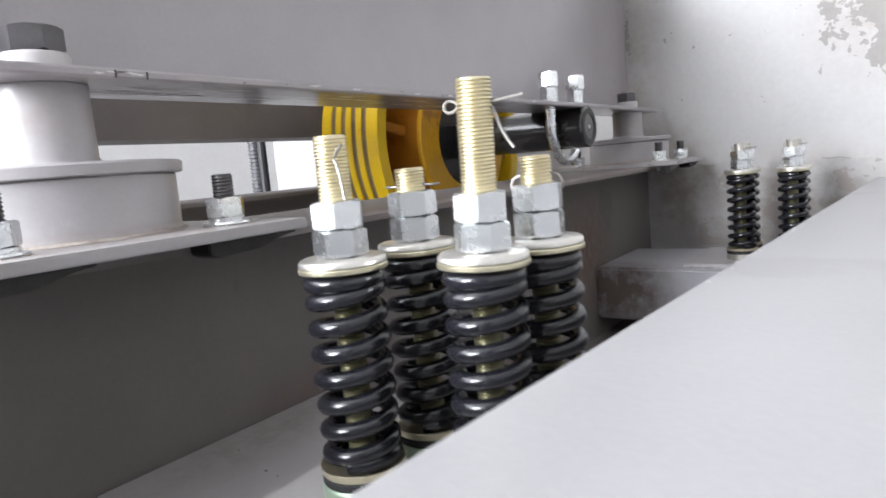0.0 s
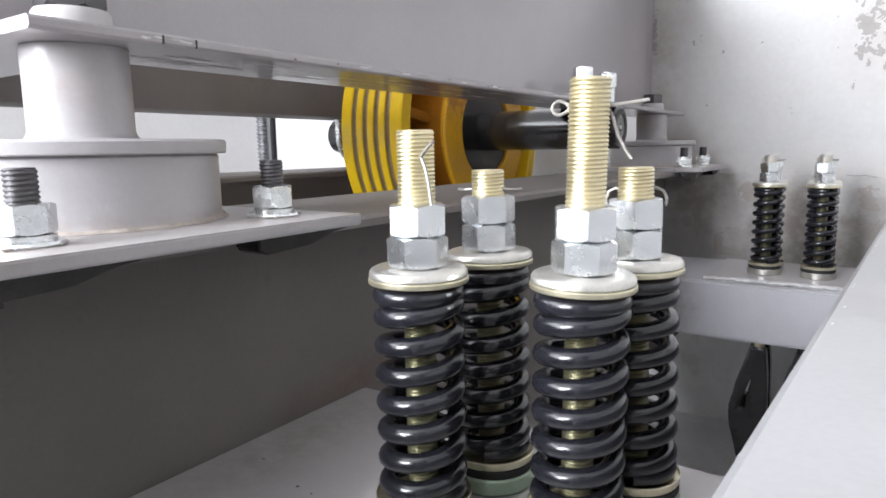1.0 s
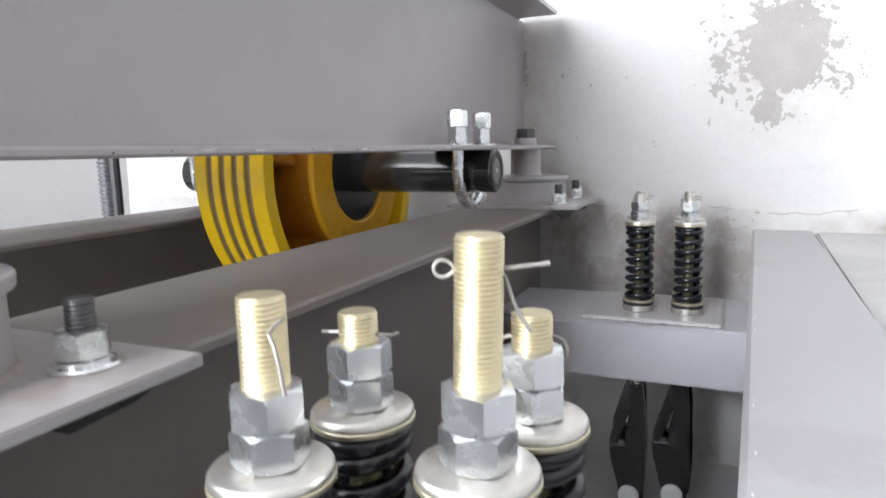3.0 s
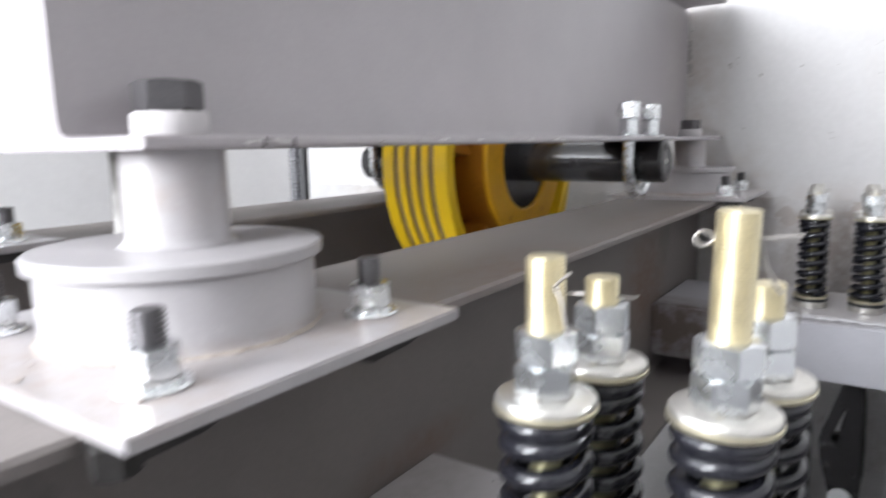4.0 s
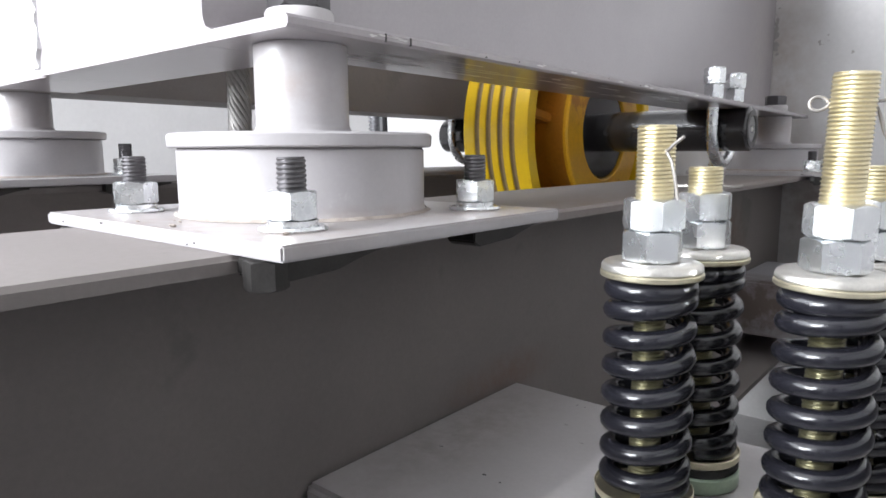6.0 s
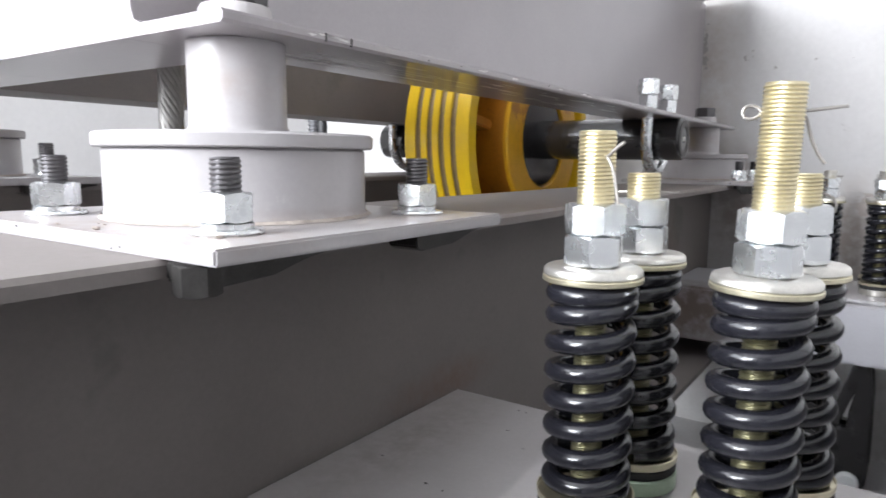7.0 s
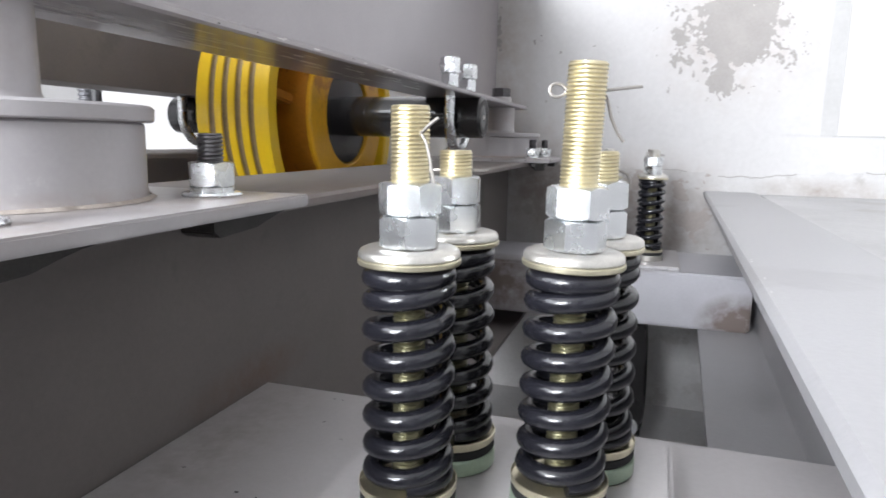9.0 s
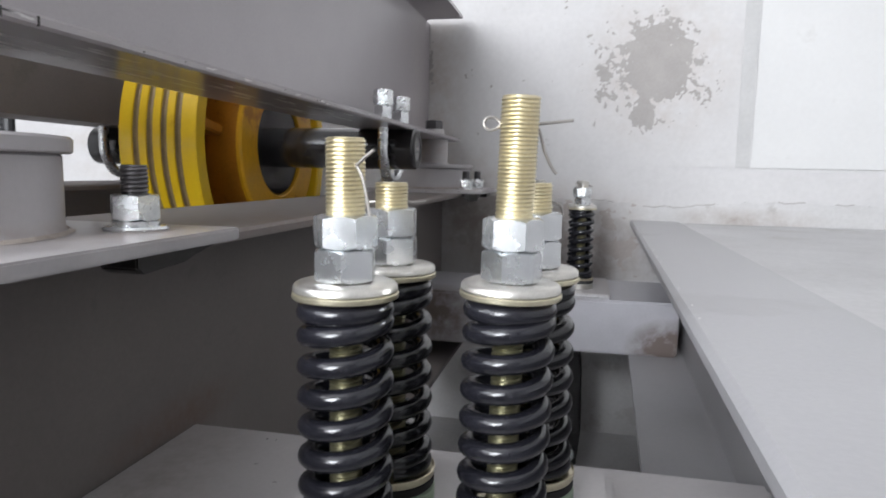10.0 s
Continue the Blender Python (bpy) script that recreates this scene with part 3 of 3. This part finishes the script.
    for k in range(3):
        scuff = [((rg.uniform(-0.12, 0.12), rg.uniform(-0.118, -0.098), zp), rg.uniform(0.0015, 0.005), rg.uniform(0.0005, 0.0012))]
        part("scuff", blots(scuff, (1, 0.2, 0), (-0.2, 1, 0), 5.0 + k, (0, 0, 0.0002)), DUST, t, smooth=0)
    dust = bmesh.new()
    inner = [dust.verts.new((0.088 * math.cos(2 * PI * i / 180), 0.088 * math.sin(2 * PI * i / 180), zp + 0.0022)) for i in range(180)]
    outer = []
    for i in range(180):
        a = 2 * PI * i / 180
        w = 0.0888 + 0.0035 * max(0, 0.5 + noise.fractal(Vector((6 * math.cos(a) + x, 6 * math.sin(a), 3.0)), 0.6, 2.1, 5))
        outer.append(dust.verts.new((w * math.cos(a), w * math.sin(a), zp + 0.0003)))
    for i in range(180):
        dust.faces.new([inner[i], inner[(i + 1) % 180], outer[(i + 1) % 180], outer[i]])
    part("dust_ring", dust, DUST, t, "brown dust gathered round the foot")
    hd = part("pillar_bolt", hexagon(0.0375, zf + 0.0160, zf + 0.0355, 0.0, turn=0.42), BOLT_STEEL, t, "dark hexagon bolt head on a pale washer")
    part("washer", lathe([(0, zf + 0.0003), (0.0235, zf + 0.0003), (0.0240, zf + 0.002), (0.0240, zf + 0.0135), (0.0225, zf + 0.0158), (0, zf + 0.0158)], 40), PAINT_BOX, hd, "pale painted collar")
    return t


# grit lying on the near mount's plate
grit = bmesh.new()
rg = random.Random(4)
for k in range(5):
    gx, gy, size = MX + rg.uniform(-0.06, 0.12), 0.3092 + rg.uniform(-0.118, -0.094), rg.uniform(0.0008, 0.0022)
    r = bmesh.ops.create_icosphere(grit, subdivisions=1, radius=size)
    for v in r["verts"]:
        v.co = v.co * rg.uniform(0.7, 1.2)
        v.co = Vector((v.co.x * 1.4 + gx, v.co.y + gy, v.co.z * 0.6 + 0.3645 + size * 0.5))
tagged(part("grit", grit, DUST), "brown grit scattered on the mount's plate", "grit", kind="stuff")
mount(MX, 0.3092, "pale grey round rubber mount bolted to a beam")
mount(MX2 - 0.013, 0.3092, "grey round rubber mount on a shaded beam", LIFT)
mount(MX + 0.016, 1.547, "grey round rubber mount near the wall")
mount(MX2, 1.547, "grey round rubber mount near the wall", LIFT)

# ---- sheave, shaft and clamps ----
SX, SY, SZ, SR = -0.7785, 1.213, 0.4425, 0.255
sheave = thing("rope_sheave", "yellow painted rope sheave with four dark grooves", "sheave", pose(SX, SY, SZ))
W = 0.0685
edge = -W + 0.0295
prof = [(0.228, -W), (SR - 0.001, -W), (SR, -W + 0.001)]
for k in range(4):
    g = edge + k * 0.0250
    prof += [(SR, g - 0.0062), (SR - 0.009, g - 0.0046), (SR - 0.0105, g), (SR - 0.009, g + 0.0046), (SR, g + 0.0062)]
prof += [(SR, W - 0.001), (SR - 0.001, W), (0.231, W), (0.228, W - 0.003), (0.226, W - 0.02), (0.226, -W + 0.02), (0.228, -W)]
part("rim", lathe(prof, 96, "x"), YELLOW, sheave)
# the orange-brown paints in the recess's shade along with grease stains
part("web_plate", lathe([(0.09, -0.045), (0.227, -0.045), (0.227, -0.030), (0.09, -0.030), (0.09, -0.045)], 64, "x"), GREASY_SHADED_YELLOW, sheave, "brown-stained yellow web plate with the recess's shade painted in")
part("inner_ring", lathe([(0.092, -W + 0.004), (0.146, -W + 0.004), (0.150, -W + 0.009), (0.152, 0.078), (0.092, 0.078), (0.092, -W + 0.004)], 72, "x"), GREASY_SHADED_YELLOW, sheave, "brown-stained yellow boss with the recess's shade painted in")
part("boss_face", lathe([(0.092, 0.0782), (0.1535, 0.0782), (0.1535, 0.084), (0.150, 0.087), (0.094, 0.087), (0.092, 0.085), (0.092, 0.0782)], 72, "x"), OCHRE, sheave, "dull ochre boss face")
for k in range(6):
    a = 171 + 60 * k
    s = part("spoke", box((-0.030, 0.149, -0.009), (0.052, 0.2265, 0.009), 0.003), GREASY_SHADED_YELLOW, sheave)
    s.matrix_basis = pose(0, 0, 0, a, 0, 0)
for k in range(4):
    g = edge + k * 0.0250
    part("groove", lathe([(SR - 0.0098, g - 0.0056), (SR - 0.0024, g - 0.0056), (SR - 0.0066, g - 0.0034), (SR - 0.0076, g), (SR - 0.0066, g + 0.0034), (SR - 0.0024, g + 0.0056), (SR - 0.0098, g + 0.0056)], 96, "x"), GROOVE, sheave, "dark greased rope groove")
part("hub", lathe([(0.0378, -W - 0.006), (0.080, -W - 0.006), (0.0915, -W), (0.0915, 0.078), (0.088, 0.082), (0.0378, 0.083)], 56, "x"), SHAFT_BLACK, sheave, "black hub with a bearing cover")

shaft = thing("sheave_shaft", "thick black oiled steel shaft through the sheave", "shaft", pose(-0.757, SY, SZ))
L = 0.335
part("bar", lathe([(0, -L), (0.034, -L), (0.0375, -L + 0.003), (0.0375, L - 0.003), (0.0345, L), (0.006, L), (0.005, L - 0.004), (0, L - 0.004)], 48, "x"), SHAFT_BLACK, shaft)
part("end_ring", lathe([(0.022, L + 0.0002), (0.032, L + 0.0002), (0.0315, L + 0.0012), (0.0225, L + 0.0012), (0.022, L + 0.0002)], 40, "x"), BLACK_STEEL, shaft, "worn grey ring on the shaft end")
part("centre_plug", lathe([(0, L - 0.003), (0.0042, L - 0.003), (0.0042, L + 0.0008), (0, L + 0.0012)], 16, "x"), ZINC_PALE, shaft, "small pale centre plug")


def u_bolt(x, label):
    """A U-bolt round the shaft, with two nuts on each leg above the flange."""
    t = thing("u_bolt", label, "u-bolt", pose(x, SY, 0), "shaft clamps")
    r, g, zf = 0.058, 0.0095, ZF + LEAN * (Y1 - SY)
    pts = [(0, -r, zf + 0.0585), (0, -r, SZ)]
    pts += [(0, r * math.cos(a), SZ + r * math.sin(a)) for a in [PI + PI * k / 16 for k in range(1, 16)]]
    pts += [(0, r, SZ), (0, r, zf + 0.0585)]
    part("bar", tube(pts, g, 12), ZINC, t)
    for s in (-1, 1):
        o = part("washer", lathe([(0, zf + 0.0002), (0.0255, zf + 0.0002), (0.0255, zf + 0.003), (0, zf + 0.003)], 32), ZINC, t)
        o.location = (0, s * r, 0)
        for k in range(2):
            o = part("nut", hexagon(0.0295, zf + 0.0033 + 0.0275 * k, zf + 0.030 + 0.0275 * k, 0.009, turn=0.25 + 0.5 * k), ZINC, t)
            o.location = (0, s * r, 0)
    return t


u_bolt(-0.470, "zinc-plated u-bolt clamping the shaft to the frame")
u_bolt(-1.034, "dark u-bolt clamping the shaft end to the frame")


# ---- spring hitches ----
def hitch(x, y, base, top, tip, lean, near_one, label, group, nut_turn=(0.0, 0.3), rod_tilt=(0, 0)):
    """A threaded rope rod standing through a spring: cup, rubber ring, coil, two washers and two nuts, from base up to tip."""
    t = thing("spring_hitch", label, "spring", pose(x, y, base, lean[0], lean[1], 0), group)
    h = top - base
    part("base_cup", lathe([(0, 0.0003), (0.0275, 0.0003), (0.0285, 0.0015), (0.0285, 0.0100), (0.0275, 0.0112), (0, 0.0112)], 40), GREEN_CUP if near_one else ZINC_PALE, t, "greenish zinc-plated cup" if near_one else "")
    part("rubber_ring", lathe([(0, 0.0114), (0.0272, 0.0114), (0.0280, 0.0125), (0.0280, 0.0165), (0.0272, 0.0174), (0, 0.0174)], 40), RUBBER, t, "black rubber ring")
    part("lower_washer", lathe([(0, 0.0176), (0.0278, 0.0176), (0.0284, 0.0185), (0.0287, 0.0225), (0.0281, 0.0228), (0.0277, 0.0208), (0, 0.0206)], 40), YELLOW_RING, t)
    turns = part("coil", coil(0.0208, 0.0057 if near_one else 0.0053, 0.0208, h - 0.0088, 6.3 if near_one else 7.0, 12 if near_one else 8, 36 if near_one else 20), SPRING_BLACK, t, "black enamelled coil spring", smooth=60)
    turns.rotation_euler.z = radians(-72)
    part("upper_washer", lathe([(0.010, h - 0.0086), (0.0282, h - 0.0086), (0.0287, h - 0.0079), (0.0287, h - 0.0061), (0.0280, h - 0.0054), (0.010, h - 0.0054)], 48), YELLOW_RING, t)
    part("top_washer", lathe([(0.010, h - 0.0052), (0.0277, h - 0.0052), (0.0282, h - 0.0044), (0.0280, h - 0.0022), (0.0270, h - 0.0008), (0.0255, h), (0.010, h)], 48), ZINC_PALE, t)
    part("lock_nut", hexagon(0.0302, h + 0.0002, h + 0.0176, 0.009, nut_turn[0]), ZINC, t)
    part("nut", hexagon(0.0302, h + 0.0180, h + 0.0356, 0.009, nut_turn[1]), ZINC, t)
    # same rod inside the coil; the dark olive paints its shade there
    part("shank", threaded(0.0092, 0.0209, h - 0.009, 0.0024, 0.0012, 20 if near_one else 10), ROD_SHADED, t, "shank inside the coil, its shade painted dark olive")
    rod = part("rod", threaded(0.0108, -0.030, tip - base - h - 0.0356, 0.0022, 0.0010, 36 if near_one else 14), BRASSY if near_one else ZINC_PALE, t, "yellow zinc-plated threaded rod" if near_one else "dull zinc-plated threaded rod")
    rod.matrix_basis = pose(0, 0, h + 0.0356, rod_tilt[0], rod_tilt[1], 0)
    return t


def split_pin(parent, z, turn, legs, eye=0.0, tilt=0.0):
    """A wire pin through the rod: a long eye on one side where it shows, and bent legs on the other; each leg is a run of points."""
    g, bm = 0.00095, bmesh.new()
    if eye:
        ring = [(-0.0100 - eye * (0.5 - 0.5 * math.cos(a)), 0.0006 * math.sin(a), 0.0040 * math.sin(a) * (0.55 + 0.45 * math.sin(a / 2))) for a in [2 * PI * k / 18 for k in range(19)]]
        tube([(0.010, 0, 0.0)] + ring + [(0.010, 0, -0.0014)], g, 8, bm=bm)
    for leg in legs:
        tube(leg, g, 8, bm=bm)
    o = part("split_pin", bm, WIRE, parent, "bent wire split pin")
    o.matrix_basis = pose(0, 0, z, 0, tilt, turn)
    return o


LEG_OUT = [(0.004, 0, 0.0), (0.014, 0, 0.0012), (0.030, 0.001, 0.0034)]
LEG_DOWN = [(0.004, 0, -0.0014), (0.0115, 0, -0.0026), (0.0130, 0.0006, -0.0068), (0.0152, 0.0014, -0.0140), (0.0190, 0.0020, -0.0215), (0.0225, 0.0016, -0.0262)]
LEG_UP = [(0.006, 0, 0.0), (0.0118, 0, 0.0), (0.0150, 0.0016, 0.0034), (0.0205, 0.004, 0.0074)]
LEG_HANG = [(0.006, 0, -0.0012), (0.0118, 0, -0.0014), (0.0142, 0.001, -0.0056), (0.0160, 0.002, -0.0130), (0.0176, 0.0026, -0.0210), (0.0186, 0.003, -0.0262)]
LEG_FLAT = [(0.006, 0, 0.0), (0.0125, 0, -0.0006), (0.0185, 0.001, -0.0010), (0.0215, 0.004, -0.0004)]
LEG_RING = [(0.006, 0, 0.0), (0.0122, 0, 0.0002), (0.0158, 0.0, -0.0016), (0.0176, 0.0, -0.0060), (0.0168, 0.0, -0.0105)]


BZ = 0.186
plate = part("spring_plate", box((-0.306, 0.294, 0.1585), (-0.094, 0.512, BZ), 0.004), PAINT_BOX)
tagged(plate, "grey-painted steel plate under the spring hitches", "plate")
G = "near spring hitches"
h1 = hitch(-0.2448, 0.3668, BZ, 0.3445, 0.4206, (0, -0.2), True, "tall black spring with a brass-coloured threaded rod", G, (0.21, 0.66))
h2 = hitch(-0.2390, 0.4391, BZ, 0.3445, 0.3965, (0, -0.7), True, "black spring with a short rod, standing behind another", G, (0.10, 0.16))
h3 = hitch(-0.1622, 0.3997, BZ, 0.3435, 0.4452, (0, 0.9), True, "black spring with the longest brass-coloured rod", G, (0.84, 0.49), (0.8, 0.9))
h4 = hitch(-0.1482, 0.4598, BZ, 0.3435, 0.3977, (0, -1.0), True, "black spring with a short rod and wire pin", G, (0.25, 0.30))
split_pin(h1, 0.2205, -38, [LEG_UP, LEG_HANG])
split_pin(h2, 0.1985, 175, [LEG_FLAT])
split_pin(h2, 0.1985, 8, [LEG_FLAT])
split_pin(h3, 0.2440, 12, [LEG_OUT, LEG_DOWN], 0.0088)
split_pin(h4, 0.1990, 10, [LEG_RING])
split_pin(h4, 0.1990, 190, [LEG_RING])

plate2 = part("spring_plate", box((-0.305, 1.352, 0.1585), (-0.058, 1.57, 0.166), 0.003), PAINT_BOX)
tagged(plate2, "grey steel plate welded on the far cross beam", "plate")
rnd = random.Random(3)
part("weld", tube([(-0.302 + 0.006 * k, 1.351 + rnd.uniform(-0.001, 0.001), 0.161 + rnd.uniform(-0.0012, 0.0012)) for k in range(41)], 0.0042, 8), WELD, plate2, "shiny uneven weld bead")
G2 = "far spring hitches"
for x, y, tip in ((-0.2093, 1.424, 0.388), (-0.1206, 1.424, 0.388), (-0.214, 1.497, 0.389), (-0.1245, 1.497, 0.389)):
    hh = hitch(x, y, 0.1662, 0.339, tip, (0, 0), False, "black spring hitch near the wall with a short rod", G2, (random.uniform(0, 1), random.uniform(0, 1)))
    split_pin(hh, 0.339 - 0.1662 + 0.04, random.uniform(0, 30), [LEG_FLAT], 0.004)


# ---- rope sockets under the far cross beam ----
def socket(x, y, z):
    """A cast wedge socket hanging from its rod, with a pale pin end."""
    t = thing("wedge_socket", "black cast rope socket with a pale round pin", "socket", pose(x, y, z), "rope sockets")
    bm = prism([(-0.010, 0.0), (0.012, 0.0), (0.018, -0.06), (0.020, -0.150), (-0.019, -0.150), (-0.017, -0.100), (-0.003, -0.045)], "y", -0.012, 0.012, 0.003)
    for outline in ([(-0.014, 0.0), (0.0, 0.0), (-0.001, -0.035), (-0.034, -0.132), (-0.050, -0.132), (-0.046, -0.112)],
                    [(-0.050, -0.1325), (0.0202, -0.1325), (0.021, -0.200), (0.016, -0.262), (-0.022, -0.262), (-0.046, -0.165)]):
        piece = prism(outline, "y", -0.0125, 0.0125, 0.003)
        me = bpy.data.meshes.new("piece")
        piece.to_mesh(me)
        piece.free()
        bm.from_mesh(me)
        bpy.data.meshes.remove(me)
    part("body", bm, SHAFT_BLACK, t)
    part("stem", lathe([(0, -0.002), (0.009, -0.002), (0.009, 0.03), (0, 0.03)], 20), BRASSY, t)
    p = part("pin", lathe([(0, 0.0), (0.0200, 0.0), (0.0200, 0.006), (0.015, 0.010), (0, 0.011)], 24), WHITE_CAP, t, "pale round pin end")
    p.matrix_basis = pose(-0.009, -0.0128, -0.236, 90, 0, 0)
    part("rope", tube([(0.002, 0, -0.25), (0.002, 0, FLOOR - z)], 0.006, 8), ROPE_STEEL, t)
    return t


for x, y, z in ((-0.2093, 1.424, 0.022), (-0.1280, 1.424, 0.040), (-0.214, 1.497, 0.030), (-0.1245, 1.497, 0.030)):
    socket(x, y, z)


# ---- wire rope and conduit between the beams ----
def strand_rope(p, q, r, strands=12, twist=0.10):
    bm = bmesh.new()
    p, q = Vector(p), Vector(q)
    d = q - p
    u = d.orthogonal().normalized()
    v = d.normalized().cross(u)
    n = int(d.length / 0.006)
    for s in range(strands):
        pts = []
        for i in range(n + 1):
            a = 2 * PI * (s / strands - d.length * i / n / twist)
            pts.append(p + d * i / n + 0.76 * r * (math.cos(a) * u + math.sin(a) * v))
        tube(pts, 0.215 * r, 6, bm=bm)
    tube([p, q], 0.70 * r, 10, bm=bm)
    return bm


rp = part("wire_rope", strand_rope((-0.700, 0.388, FLOOR), (-0.672, 0.392, 1.2), 0.0122), ROPE_STEEL, smooth=60)
tagged(rp, "thick twisted steel wire rope running up", "rope")
cd = bmesh.new()
prof = []
for k in range(100):
    prof += [(0.0125, -0.1 + 0.009 * k), (0.0158, -0.0975 + 0.009 * k), (0.0158, -0.0955 + 0.009 * k), (0.0125, -0.093 + 0.009 * k)]
cd = lathe(prof, 16, bm=cd)
conduit = part("conduit", cd, CONDUIT)
conduit.location = (-1.25, 1.128, 0)
tagged(conduit, "grey corrugated conduit with a black cable", "conduit")
part("cable", tube([(0.027, 0, -0.1), (0.026, 0, 0.3), (0.027, 0, 0.8)], 0.011, 10), CABLE, conduit, "black cable")
part("clip", lathe([(0.0, 0.30), (0.022, 0.30), (0.022, 0.312), (0, 0.312)], 20), ZINC, conduit)


# ---- damp patch and crack on the far wall ----
def flaked(name, x0, x1, z0, z1, step, field, y, mat, label):
    """Thin islands of bare wall wherever the field is above nought, with smooth outlines."""
    bm = bmesh.new()
    nx, nz = int((x1 - x0) / step), int((z1 - z0) / step)
    val = [[field(x0 + i * step, z0 + j * step) for j in range(nz + 1)] for i in range(nx + 1)]
    for i in range(nx):
        for j in range(nz):
            ring = [(i, j), (i + 1, j), (i + 1, j + 1), (i, j + 1)]
            if max(val[a][b] for a, b in ring) <= 0:
                continue
            pts = []
            for k in range(4):
                (a, b), (p, q) = ring[k], ring[(k + 1) % 4]
                u, v = val[a][b], val[p][q]
                if u > 0:
                    pts.append((a, b))
                if (u > 0) != (v > 0):
                    f = u / (u - v)
                    pts.append((a + (p - a) * f, b + (q - b) * f))
            if len(pts) > 2:
                bm.faces.new([bm.verts.new((x0 + a * step, y, z0 + b * step)) for a, b in pts])
    bmesh.ops.remove_doubles(bm, verts=bm.verts, dist=step * 0.02)
    ob = part(name, bm, mat, smooth=0)
    return tagged(ob, label, "damp patch", kind="structure")


def damp(x, z):
    """A ragged round patch with a short tail, and speckle thinning out around it."""
    n = noise.fractal(Vector((x * 46, z * 46, 1.3)), 0.5, 2.1, 6)
    fine = noise.fractal(Vector((x * 95, z * 95, 6.1)), 0.5, 2.1, 4)
    main = 0.95 - math.hypot((x - 0.042) / 0.090, (z - 0.672) / 0.105) + 0.38 * n + 0.15 * fine
    tail = 0.80 - math.hypot((x - 0.012) / 0.034, (z - 0.553) / 0.058)
    right = 0.22 - math.hypot((x - 0.135) / 0.07, (z - 0.60) / 0.055) + 0.7 * n + 0.5 * fine
    tail += 0.5 * n + 0.2 * fine
    d = math.hypot((x - 0.015) / 0.125, (z - 0.655) / 0.125)
    left = 0.36 - math.hypot((x + 0.082) / 0.036, (z - 0.635) / 0.10) + 0.6 * n + 0.5 * fine
    speckle = 0.9 * n + 0.8 * fine - 0.36 - 1.2 * max(0, d - 0.75)
    return max(main, tail, left, right, speckle)


def flecks(x, z):
    n = noise.fractal(Vector((x * 30, z * 30, 7.7)), 0.55, 2.1, 5)
    edge_patch = 0.05 - math.hypot((x + 0.515) / 0.03, (z - 0.67) / 0.10) + 0.8 * n
    mark = 0.5 - math.hypot((x + 0.151) / 0.012, (z - 0.695) / 0.018) + 0.5 * n
    return max(n * 1.6 - 1.5, edge_patch, mark)


flaked("trim_damp_patch", -0.16, 0.235, 0.49, 0.86, 0.0025, damp, FAR - 0.0016, STAIN, "grey damp patch where the plaster has flaked")
flaked("trim_flecks", -0.55, -0.1605, 0.44, 0.86, 0.0035, flecks, FAR - 0.0016, STAIN, "small grey flecks in the plaster")


def grime(x, z):
    n = noise.fractal(Vector((x * 16, z * 16, 2.2)), 0.6, 2.1, 5)
    return n * 1.3 - 0.35 - max(0, (z - 0.30) / 0.12)


flaked("trim_grime", -0.36, 0.02, 0.15, 0.338, 0.004, grime, FAR - 0.0045, GRIME, "brownish grime on the wall behind the far springs")
for x0, x1 in ((-0.10, -0.035), (0.025, 0.20), (0.33, 0.40), (0.455, 0.50)):
    xs = [x0 + 0.0055 * k for k in range(int((x1 - x0) / 0.0055))]
    crack = tube([(x, FAR - 0.0038, ragged_top(x) + 0.0006) for x in xs], 0.0011, 5)
    tagged(part("trim_crack", crack, STAIN), "jagged crack along the plaster", "crack", kind="structure")
